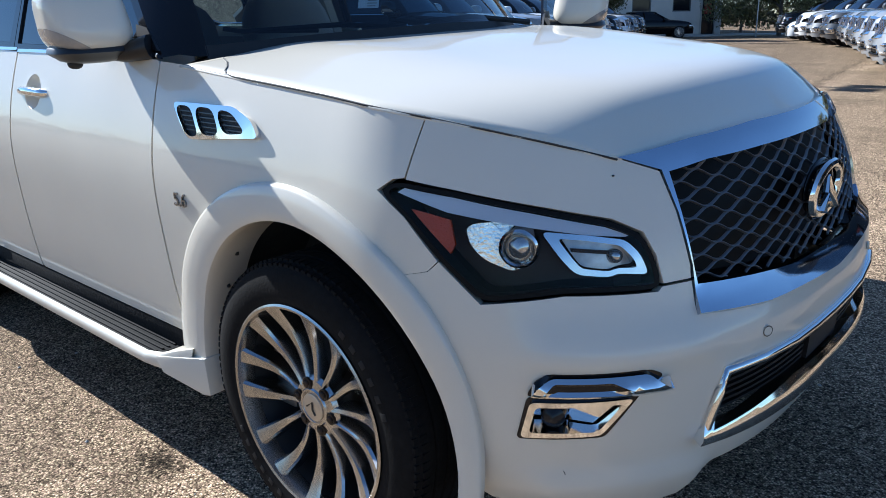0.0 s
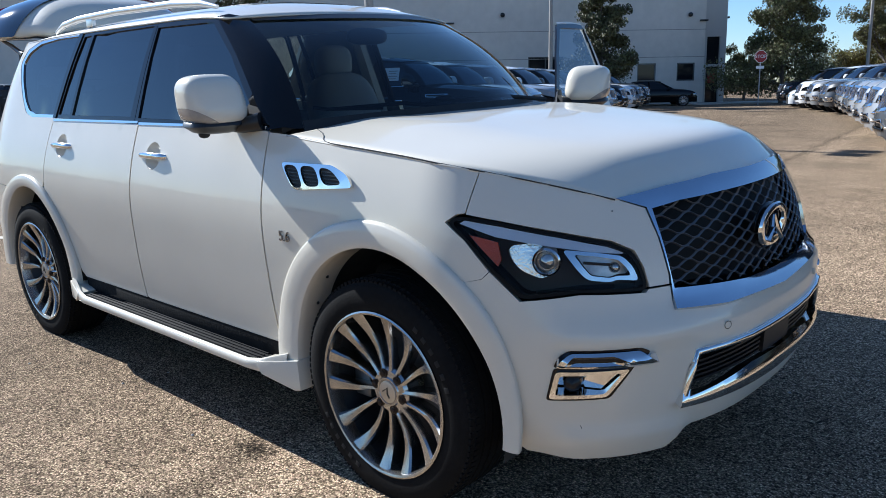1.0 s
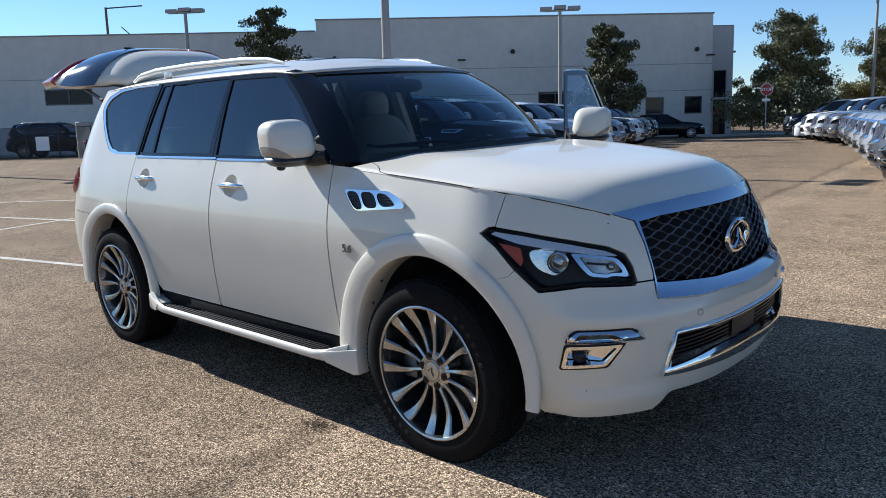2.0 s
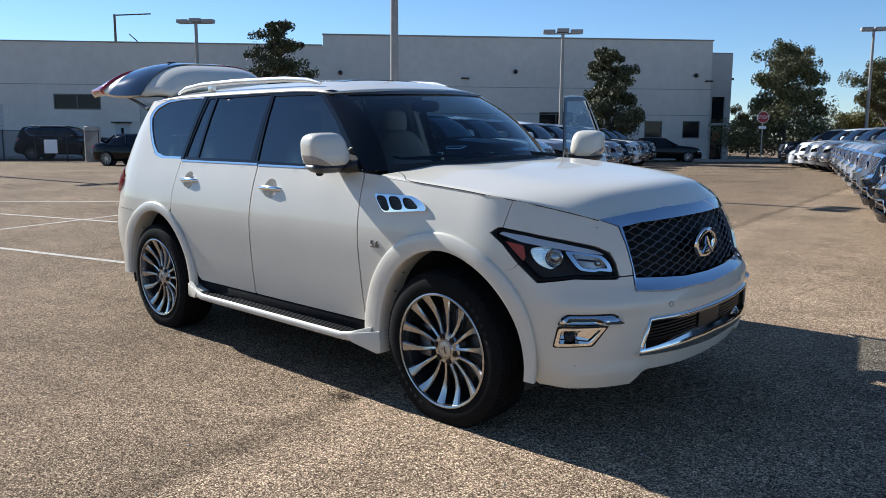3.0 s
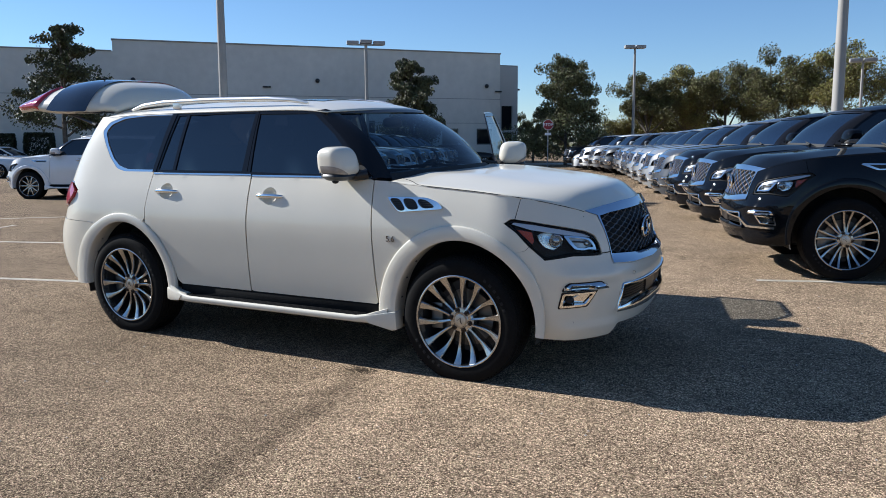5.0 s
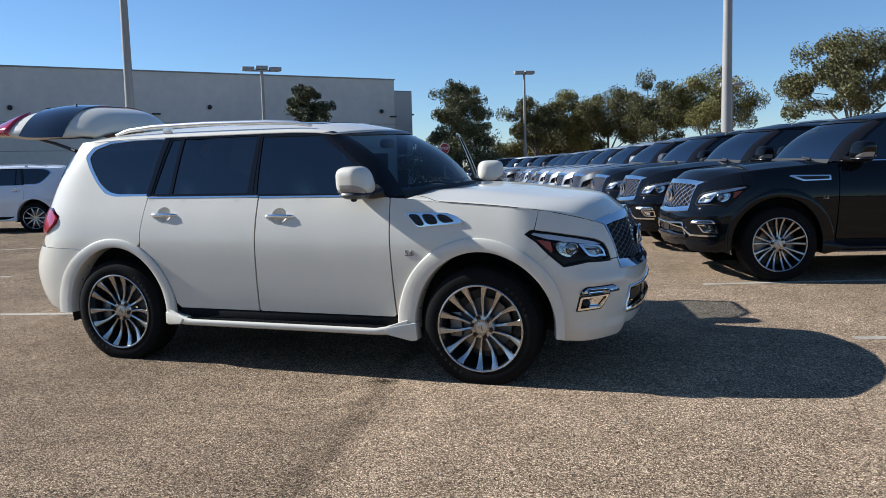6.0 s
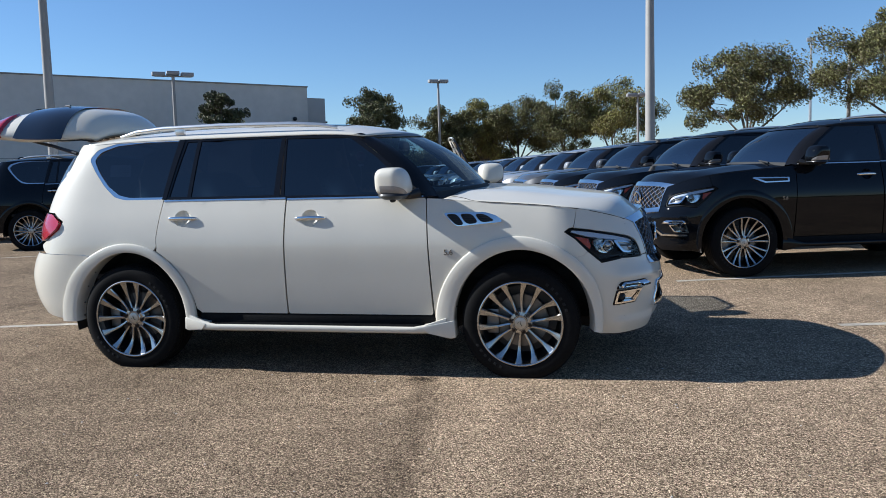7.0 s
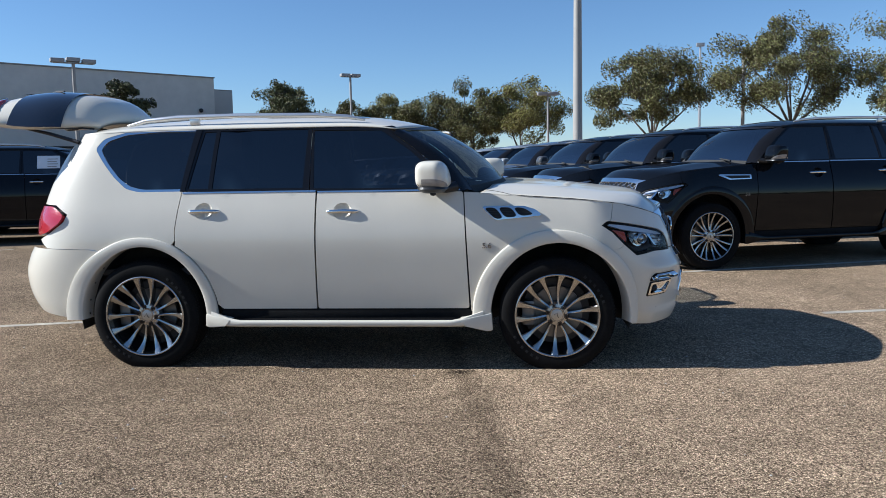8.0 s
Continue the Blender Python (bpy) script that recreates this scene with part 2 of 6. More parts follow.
def floor_strip(name, a, b, width, mat, label, lift=0.004):
    """A painted or sealed strip on the asphalt from a to b."""
    a, b = Vector((*a, 0)), Vector((*b, 0))
    d = (b - a).normalized()
    s = Vector((-d.y, d.x, 0)) * width / 2
    n = max(2, int((b - a).length / 0.4))
    verts, faces = [], []
    for i in range(n + 1):
        p = a.lerp(b, i / n)
        for q in (p - s, p + s):
            wob = noise.noise((q.x * 3, q.y * 3, 1.0)) * 0.006
            verts.append((q.x + wob, q.y + wob, ground_z(q.y) + lift))
    for i in range(n):
        faces.append((2 * i, 2 * i + 2, 2 * i + 3, 2 * i + 1))
    ob = mesh_part(name, verts, faces, mat)
    return tagged(ob, label, "road marking", kind="structure")

# ---------------------------------------------------------------- vehicle materials


def paint(name, color, rough=0.4, flake=0.04, spec=0.4):
    return material(name, color, rough, coat=1.0, spec=spec, vary=[(2.0, flake), (600, flake)])


PAINT_WHITE = paint("pearl_white_paint", (0.65, 0.608, 0.515), 0.36, flake=.03)
for k, v in (("Coat Weight", .75), ("Coat Roughness", .05), ("Specular IOR Level", .15)):
    PAINT_WHITE.node_tree.nodes["Principled BSDF"].inputs[k].default_value = v
PAINT_BLACK = paint("black_paint", (0.004, 0.0048, 0.0065), 0.4, spec=0.0)
PAINT_BLACK.node_tree.nodes["Principled BSDF"].inputs["Coat Weight"].default_value = 0.6
PAINT_SILVER = paint("silver_paint", (0.25, 0.255, 0.26), 0.3)
PAINT_GREY = paint("grey_paint", (0.06, 0.063, 0.068), 0.35, spec=0.1)
PAINT_PLAIN_WHITE = paint("white_paint", (0.75, 0.75, 0.74), 0.4)
CHROME = material("chrome", (0.84, 0.82, 0.79), 0.08, metal=1.0, vary=[(6, 0.03)])
GRILLE_CHROME = material("dark_chrome", (0.5, 0.54, 0.6), 0.06, metal=1.0, vary=[(6, 0.03)])
BADGE = material("badge_chrome", (0.3, 0.3, 0.31), 0.2, metal=1.0)
SATIN = material("satin_aluminium", (0.52, 0.5, 0.47), 0.4, metal=1.0, vary=[(9, 0.06)])
RIM_METAL = material("alloy_rim", (0.44, 0.43, 0.415), 0.24, metal=1.0, vary=[(8, 0.06), (60, 0.05)])
RIM_DARK = material("rim_barrel", (0.06, 0.06, 0.062), 0.4, metal=0.8, vary=[(8, 0.1)])
RUBBER = material("tyre_rubber", (0.0075, 0.0073, 0.0073), 0.85, spec=0.12, vary=[(7, 0.2), (60, 0.2)], bump=(120, 0.0008))
BLACK_TRIM = material("black_trim", (0.012, 0.012, 0.013), 0.35, vary=[(20, 0.1)])
BLACK_MATT = material("black_plastic", (0.016, 0.016, 0.016), 0.7, vary=[(30, 0.2)], bump=(200, 0.0008))
DIRTY_LINER = material("arch_liner", (0.03, 0.027, 0.024), 0.9, vary=[(8, 0.4)])
GRILLE_BAR = material("grille_bar", (0.2, 0.195, 0.19), 0.42, metal=0.9, vary=[(30, 0.1)])
GLOSS_BLACK = material("gloss_black", (0.008, 0.008, 0.009), 0.08, spec=0.35)
GATE_GLASS = material("gate_glass", (0.014, 0.016, 0.02), 0.05, spec=1.0, coat=1.0)
LAMP_DARK = material("lamp_housing", (0.036, 0.023, 0.015), 0.35, spec=0.15)
LAMP_GASKET = material("lamp_gasket", (0.005, 0.005, 0.005), 0.5, spec=0.12)
PROJECTOR = material("projector_glass", (0.5, 0.5, 0.48), 0.06, metal=0.75, spec=1.0, coat=1.0)
LAMP_PALE = material("lamp_inner", (0.52, 0.52, 0.50), 0.25, metal=0.35, vary=[(30, 0.25)])
LAMP_CHROME = material("lamp_reflector", (0.92, 0.94, 0.88), 0.16, metal=1.0, bump=(130, 0.0022))
LAMP_RING = material("lamp_ring", (0.58, 0.59, 0.6), 0.12, metal=1.0)
LAMP_STRIP = material("lamp_strip", (0.55, 0.6, 0.68), 0.15, spec=0.8, coat=1.0)
INDICATOR = material("indicator_lens", (0.26, 0.25, 0.24), 0.18, spec=0.8, coat=1.0, vary=[(40, 0.12)])
AMBER = material("amber_reflector", (0.44, 0.045, 0.010), 0.25, spec=0.6, bump=(300, 0.002))
RED_LENS = material("red_lens", (0.4, 0.012, 0.02), 0.12, coat=1.0, bump=(60, 0.002))
BEIGE = material("beige_leather", (0.62, 0.54, 0.43), 0.55, vary=[(5, 0.08)], bump=(150, 0.001))
DASH = material("dark_dash", (0.03, 0.028, 0.027), 0.6, vary=[(12, 0.15)])
SIDEWALL_MARK = material("sidewall_mark", (0.015, 0.015, 0.015), 0.7, spec=0.2)
RAIL_METAL = material("roof_rail_metal", (0.78, 0.76, 0.73), 0.32, metal=0.85, vary=[(9, 0.04)])
STEEL_DARK = material("brake_steel", (0.2, 0.19, 0.18), 0.4, metal=1.0)
TREAD = material("step_tread", (0.008, 0.008, 0.0085), 0.75, spec=0.15, vary=[(25, 0.3)], bump=(80, 0.002))
TINT = glass("tinted_glass", (0.018, 0.022, 0.03), ior=2.0)
CLEAR = glass("windscreen_glass", (0.20, 0.31, 0.38), ior=1.65)
SCREEN_BLUE = glass("coated_windscreen_glass", (0.1, 0.13, 0.15), ior=4.0)
PALE_GLASS = glass("pale_door_glass", (0.5, 0.56, 0.6), ior=2.2)
LENS = glass("lamp_cover", (0.96, 0.965, 0.97), ior=1.22)

# ---------------------------------------------------------------- flank of the large suv


def curve(t, pts):
    """A smooth curve through (t, value) pairs."""
    if t <= pts[0][0]:
        return pts[0][1]
    if t >= pts[-1][0]:
        return pts[-1][1]
    n = len(pts)
    i = max(k for k in range(n - 1) if pts[k][0] <= t)
    (x0, y0), (x1, y1) = pts[i], pts[i + 1]
    m0 = (y1 - pts[i - 1][1]) / (x1 - pts[i - 1][0]) if i > 0 else (y1 - y0) / (x1 - x0)
    m1 = (pts[i + 2][1] - y0) / (pts[i + 2][0] - x0) if i + 2 < n else (y1 - y0) / (x1 - x0)
    h = x1 - x0
    s = (t - x0) / h
    return (2 * s**3 - 3 * s**2 + 1) * y0 + (s**3 - 2 * s**2 + s) * h * m0 + (-2 * s**3 + 3 * s**2) * y1 + (s**3 - s**2) * h * m1


WIDTH = [(.25, .87), (.35, .925), (.45, .952), (.6, .970), (.75, .980), (.9, .985), (1.0, .98), (1.1, .962), (1.2, .935), (1.3, .9), (1.4, .865), (1.6, .79), (1.8, .70), (1.9, .64)]
NOSE = [(.25, .90), (.35, .95), (.45, .985), (.6, 1.0), (.72, 1.0), (.80, .965), (.95, .95), (1.08, .905), (1.15, .86), (1.3, .7)]
TAIL = [(.3, -4.10), (.5, -4.24), (.7, -4.28), (.85, -4.23), (1.0, -4.13), (1.3, -4.06), (1.6, -3.91), (1.8, -3.74), (1.9, -3.6)]
BLUNT = [(.25, 2.75), (.75, 2.75), (.9, 2.4), (1.1, 2.1), (1.3, 2.1)]
XC, XR, SPAN = 0.2, -3.35, 1.3
AXLE_Z = 0.41
REAR_X = -3.075


def oval(a_len, b_len, p, a):
    c, s = abs(math.cos(a)), abs(math.sin(a))
    r = ((c / a_len) ** p + (s / b_len) ** p) ** (-1 / p)
    return r * c, r * s


def flank(u, z, dy=0.0):
    """The right-hand body side; u runs along it, round the nose past XC and round the tail past XR."""
    w = curve(z, WIDTH) + dy
    if u > XC:
        dx, y = oval(curve(z, NOSE) + dy - XC, w, curve(z, BLUNT), (1 - (u - XC) / SPAN) * math.pi / 2)
        return Vector((XC + dx, -y, z))
    if u < XR:
        dx, y = oval(XR - curve(z, TAIL) + dy, w, 3.2, (1 - (XR - u) / SPAN) * math.pi / 2)
        return Vector((XR - dx, -y, z))
    return Vector((u, -w, z))


def inside(p, poly):
    x, y = p
    hit = False
    for (x1, y1), (x2, y2) in zip(poly, poly[1:] + poly[:1]):
        if (y1 > y) != (y2 > y) and x < (x2 - x1) * (y - y1) / (y2 - y1) + x1:
            hit = not hit
    return hit


def edge_dist(p, poly):
    best = 9.0
    px, py = p
    for (x1, y1), (x2, y2) in zip(poly, poly[1:] + poly[:1]):
        dx, dy = x2 - x1, y2 - y1
        k = max(0.0, min(1.0, ((px - x1) * dx + (py - y1) * dy) / max(dx * dx + dy * dy, 1e-9)))
        best = min(best, math.hypot(px - x1 - k * dx, py - y1 - k * dy))
    return best


def resample(poly, step):
    out = []
    for (x1, y1), (x2, y2) in zip(poly, poly[1:] + poly[:1]):
        n = max(1, int(math.ceil(math.hypot(x2 - x1, y2 - y1) / step)))
        out += [(x1 + (x2 - x1) * k / n, y1 + (y2 - y1) * k / n) for k in range(n)]
    return out


def rounded(poly, r, n=4):
    """Corners of a closed outline rounded off by r."""
    out = []
    m = len(poly)
    for i in range(m):
        a, b, c = Vector(poly[i - 1]), Vector(poly[i]), Vector(poly[(i + 1) % m])
        ra = min(r, (a - b).length * 0.45)
        rc = min(r, (c - b).length * 0.45)
        p, q = b + (a - b).normalized() * ra, b + (c - b).normalized() * rc
        for k in range(n + 1):
            t = k / n
            v = p * (1 - t) ** 2 + b * 2 * t * (1 - t) + q * t * t
            out.append((v.x, v.y))
    return out


def signed_area(poly):
    return sum(x1 * y2 - x2 * y1 for (x1, y1), (x2, y2) in zip(poly, poly[1:] + poly[:1]))


def panel_mesh(poly, surf, holes=(), step=0.06, lip=0.02, seam_u=None):
    """Vertices and faces of a sheet cut to an outline on a surface, its rim turned inwards by lip."""
    from mathutils import geometry
    loops = [resample(q, step) for q in (poly, *holes)]
    pts, edges, rim = [], [], []
    for q in loops:
        o = len(pts)
        pts += q
        ids = [o + k for k in range(len(q))]
        edges += list(zip(ids, ids[1:] + ids[:1]))
        rim.append(ids)
    lo = [min(p[i] for p in loops[0]) for i in (0, 1)]
    hi = [max(p[i] for p in loops[0]) for i in (0, 1)]
    for i in range(int((hi[0] - lo[0]) / step) + 2):
        for j in range(int((hi[1] - lo[1]) / step) + 2):
            p = (lo[0] + i * step, lo[1] + j * step)
            if inside(p, loops[0]) and not any(inside(p, h) for h in loops[1:]) and min(edge_dist(p, q) for q in loops) > step * 0.45:
                pts.append(p)
    res = geometry.delaunay_2d_cdt([Vector(p) for p in pts], edges, [], 0, 1e-5)
    pv = [(v.x, v.y) for v in res[0]]
    faces = []
    for t in res[2]:
        c = (sum(pv[k][0] for k in t) / 3, sum(pv[k][1] for k in t) / 3)
        if inside(c, loops[0]) and not any(inside(c, h) for h in loops[1:]):
            t = list(t)
            if signed_area([pv[k] for k in t]) < 0:
                t.reverse()
            faces.append(t)
    verts = [Vector(surf(*p)) for p in pv]
    if lip:
        count = {}
        for t in faces:
            for a, b in zip(t, t[1:] + t[:1]):
                count[(a, b)] = 1
        inner = {}

        def sunk(k):
            if k not in inner:
                u, v = pv[k]
                du = Vector(surf(u + 2e-3, v)) - Vector(surf(u - 2e-3, v))
                dv = Vector(surf(u, v + 2e-3)) - Vector(surf(u, v - 2e-3))
                inner[k] = len(verts)
                verts.append(verts[k] - du.cross(dv).normalized() * lip)
            return inner[k]
        for a, b in list(count):
            if (b, a) not in count:
                if seam_u is not None and abs(pv[a][0] - seam_u) < 1e-3 and abs(pv[b][0] - seam_u) < 1e-3:
                    continue
                faces.append([b, a, sunk(a), sunk(b)])
    return verts, faces


def mirrored(verts, faces):
    return [Vector((v.x, -v.y, v.z)) for v in verts], [list(reversed(f)) for f in faces]


def panel(name, poly, mat, parent, surf=flank, sides="RL", label="", **k):
    """One sheet-metal panel for the right side, the left side, both, or joined across the middle ("J")."""
    v, f = panel_mesh(poly, surf, **k)
    v2, f2 = mirrored(v, f)
    made = []
    if sides == "J":
        o = len(v)
        vv, ff = v + v2, f + [[i + o for i in q] for q in f2]
        bm = bmesh.new()
        bv = [bm.verts.new(p) for p in vv]
        for q in ff:
            bm.faces.new([bv[i] for i in q])
        bmesh.ops.remove_doubles(bm, verts=[x for x in bm.verts if abs(x.co.y) < 2e-3], dist=1e-3)
        return part(name, bm, mat, parent, label)
    if "R" in sides:
        made.append(mesh_part(name, v, f, mat, parent, label))
    if "L" in sides:
        made.append(mesh_part(name, v2, f2, mat, parent, label))
    return made


# wheel openings and their mouldings: centre, half length, half height
ARCH_IN = {0: (.012, .487, .527), REAR_X: (-3.065, .465, .525)}
ARCH_OUT = {0: (-.012, .598, .622), REAR_X: (-3.08, .565, .596)}


def along(x):
    """Place along the flank's line of a point at x."""
    return XC + (x - XC) * 0.89 if x > XC else x


def taper(axle, a):
    """The front moulding narrows towards its lower front end."""
    k = max(0.0, min(1.0, (radians(42) - a) / radians(48))) if axle == 0 else 0.0
    return .034 * k * k * (3 - 2 * k)


def arc(axle, grow, a0, a1, n=16):
    cx, rx, rz = ARCH_OUT[axle]
    out = []
    for k in range(n + 1):
        a = radians(a0 + (a1 - a0) * k / n)
        cut = taper(axle, a)
        out.append((along(cx + (rx + grow - cut) * math.cos(a)), AXLE_Z + (rz + grow - cut) * math.sin(a)))
    return out


def off(dy):
    return lambda u, z: flank(u, z, dy)


def flare_part(axle, a0, a1, mat, parent, sides="RL", bolts=False):
    """The raised moulding round a wheel opening."""
    prof = [(0.03, -.12), (0, -.012), (.006, .008), (.03, .016), (.10, .0195), (.3, .0215), (.62, .0215), (.9, .0185), (.965, .0155), (.99, .011), (1, .006), (1.0, -.012)]
    (ix, irx, irz), (ox, orx, orz) = ARCH_IN[axle], ARCH_OUT[axle]
    n, m = 48, len(prof)
    verts, faces = [], []
    for k in range(n + 1):
        a = radians(a0 + (a1 - a0) * k / n)
        for q, o in prof:
            cut = taper(axle, a) * q
            x = ix + (ox - ix) * q + (irx + (orx - irx) * q - cut) * math.cos(a)
            z = AXLE_Z + (irz + (orz - irz) * q - cut) * math.sin(a)
            u = along(x)
            p = flank(u, max(z, 0.62), 0)
            d = (flank(u, max(z, 0.62), 0.01) - p).normalized()
            d.z = 0
            p = p + d * o
            verts.append(Vector((p.x, p.y, z)))
    for k in range(n):
        for j in range(m - 1):
            a = k * m + j
            faces.append([a + m, a + m + 1, a + 1, a])
    v2, f2 = mirrored(verts, faces)
    if "R" in sides:
        a = mesh_part("wheel_arch", verts, faces, mat, parent, angle=38)
        if bolts:
            for q in (.02, .09, .16, .25):
                k = round((1 - q) * n)
                p = verts[k * m].lerp(verts[k * m + 1], .55)
                part("arch_bolt", blob_bm(tuple(p), (.007, .006, .007), 2.4, 10, 6), BLACK_MATT, a)
    if "L" in sides:
        mesh_part("wheel_arch", v2, f2, mat, parent, angle=38)


def blob_bm(center, size, power=3.0, nu=20, nv=12, bm=None, m=None):
    """A rounded block (superellipsoid)."""
    bm = bm or bmesh.new()

    def sgn(v, e):
        return math.copysign(abs(v) ** e, v)
    e = 2 / power
    rows = []
    m = m or Matrix()
    for j in range(nv + 1):
        b = -math.pi / 2 + math.pi * j / nv
        row = []
        for i in range(nu):
            a = math.tau * i / nu
            p = Vector((sgn(math.cos(b), e) * sgn(math.cos(a), e) * size[0], sgn(math.cos(b), e) * sgn(math.sin(a), e) * size[1], sgn(math.sin(b), e) * size[2]))
            row.append(bm.verts.new(m @ (p + Vector(center))))
        rows.append(row)
    for j in range(nv):
        for i in range(nu):
            bm.faces.new((rows[j][i], rows[j][(i + 1) % nu], rows[j + 1][(i + 1) % nu], rows[j + 1][i]))
    bmesh.ops.remove_doubles(bm, verts=bm.verts, dist=1e-5)
    return bm


# ---------------------------------------------------------------- wheel


def make_wheel(parent, x, y, left, spokes=14, tyre_r=0.418, rim_r=0.297, detail=True, split=False):
    """Tyre pressed flat where it stands, rim, blades in pairs, hub, nuts and brake."""
    w = new("wheel")
    w.parent = parent
    w.matrix_basis = pose(x, y, AXLE_Z, 0, 0, 180 if left else 0)
    turned = Matrix.Rotation(radians(13 if x < -1 else 31), 4, "Y")
    tw = 0.137
    side = [(rim_r - .004, tw - .014), (rim_r + .006, tw - .004), (rim_r + .014, tw), (rim_r + .03, tw + .003), (rim_r + .06, tw + .004), (tyre_r - .045, tw + .001), (tyre_r - .028, tw - .004), (tyre_r - .014, tw - .013), (tyre_r - .005, tw - .03), (tyre_r, tw - .055)]
    prof = list(side)
    for g in (.06, .02, -.02, -.06):
        prof += [(tyre_r, g + .006), (tyre_r - .008, g + .004), (tyre_r - .008, g - .004), (tyre_r, g - .006)]
    prof += [(r, -o) for r, o in side[::-1]]
    bm = lathe_bm(prof, segs=96)
    flat = tyre_r - .024

    def press(mesh):
        for v in mesh.verts:
            if v.co.z < -flat:
                v.co.y *= 1 + .3 * (-flat - v.co.z) / .024
                v.co.z = -flat
    press(bm)
    tyre = part("tyre", bm, RUBBER, w, angle=50)
    if detail:
        bm = bmesh.new()
        for k in range(110):
            m = Matrix.Rotation(k * math.tau / 110, 4, "Y")
            box_bm((-.0085, -tw + .03, tyre_r - .022), (.0085, -tw + .056, tyre_r + .0008), bm=bm, m=m)
            box_bm((-.0075, -tw + .012, tyre_r - .03), (.0075, -tw + .03, tyre_r - .0068), bm=bm, m=m)
        press(bm)
        tagged(part("tread", bm, RUBBER, w), kind="stuff")
        for a0, count in ((35, 6), (205, 6)):
            for k in range(count):
                m = Matrix.Rotation(radians(a0 + 7.5 * k), 4, "Y")
                part("sidewall_mark", box_bm((-.010, -tw - .0052, rim_r + .036), (.010, -tw - .002, rim_r + .055), .001, m=m), SIDEWALL_MARK, tyre)
    # flange, well and dark inside
    part("rim", lathe_bm([(rim_r + .007, -tw + .006), (rim_r + .008, -tw - .003), (rim_r + .002, -tw - .006), (rim_r - .005, -tw - .003), (rim_r - .007, -tw + .012), (rim_r - .012, -tw + .05), (rim_r - .03, tw - .02)], segs=80), RIM_METAL, w, angle=40)
    part("barrel", lathe_bm([(rim_r - .0125, -tw + .051), (rim_r - .03, .02), (rim_r - .05, .06), (.03, .06)], segs=48), RIM_DARK, w)
    part("brake_disc", lathe_bm([(.09, .0), (.19, .0), (.19, .03), (.09, .03)], segs=40), STEEL_DARK, w)
    if detail:
        part("brake_caliper", box_bm((-.25, -.04, -.09), (-.16, .05, .09), .014), STEEL_DARK, w)
    r_in, r_out = .07, rim_r - .003
    if detail:
        count = 18 if split else spokes
        for k in range(count):
            bm = bmesh.new()
            pair, sgn_k = k // 2, (1 if k % 2 else -1)
            base = math.tau * pair / (count / 2)
            rows = []
            n = 12
            for i in range(n + 1):
                t = i / n
                r = r_in + (r_out - r_in) * t
                if split:
                    half = (math.tau / count) * (.30 + .14 * t)
                    a, wd = base + sgn_k * half, .012 + .002 * t
                    lean = 0.0
                else:
                    half = (math.tau / spokes) * (.43 + .04 * math.sin(math.pi * t))
                    a = base + sgn_k * half + sgn_k * .05 * math.sin(math.pi * t) * (1 - t) + .03 * math.sin(math.pi * t)
                    wd = .0095 + .0035 * t + .016 * t ** 3
                    lean = sgn_k * .35 * (1 - t)
                yy = -.092 + .022 * math.sin(math.pi * t) - .040 * t
                d = Vector((math.cos(a), 0, math.sin(a)))
                q_dir = Vector((-math.sin(a), 0, math.cos(a)))
                row = []
                for q, dep in ((-1, .055), (-1, .009), (-.72, .001), (lean, -.003 * (1 - t)), (.72, .001), (1, .009), (1, .055)):
                    row.append(bm.verts.new(d * r + q_dir * wd * q + Vector((0, yy + dep, 0))))
                rows.append(row)
            for r1, r2 in zip(rows, rows[1:]):
                for j in range(6):
                    bm.faces.new((r1[j], r1[j + 1], r2[j + 1], r2[j]))
            bmesh.ops.recalc_face_normals(bm, faces=bm.faces)
            bm.transform(turned)
            part("spoke", bm, RIM_METAL, w, angle=28)
    else:
        bm = bmesh.new()
        for k in range(10):
            box_bm((.05, -.10, -.017), (r_out, -.06, .017), .006, bm=bm, m=Matrix.Rotation(k * math.tau / 10, 4, "Y"))
        part("spokes", bm, RIM_METAL, w)
    part("hub", lathe_bm([(.0, -.098), (.044, -.098), (.046, -.101), (.052, -.101), (.056, -.096), (.078, -.092), (.088, -.08), (.09, -.03)], segs=40), RIM_METAL, w, angle=30)
    if detail:
        cap = part("hub_cap", lathe_bm([(.0, -.1035), (.036, -.1035), (.040, -.102), (.041, -.098)], segs=32), SATIN, w, "brushed hub cap")
        bm = tube_bm([(-.018, -.104, -.012), (-.006, -.1045, .016), (.004, -.1045, -.004), (.02, -.104, -.012)], .003, 6)
        bm.transform(turned)
        part("cap_mark", bm, RIM_DARK, cap)
        for k in range(6):
            a = k * math.tau / 6 + .3 + radians(31)
            bm = lathe_bm([(.017, .0), (.017, -.0065), (.0125, -.0065), (.0125, .012)], segs=14)
            lathe_bm([(.0, -.012), (.007, -.012), (.0105, -.009), (.0105, .008)], segs=6, bm=bm)
            bmesh.ops.translate(bm, vec=(.068 * math.cos(a), -.092, .068 * math.sin(a)), verts=bm.verts)
            part("lug_nut", bm, LAMP_DARK, w)
    return w


# ---------------------------------------------------------------- the large suv

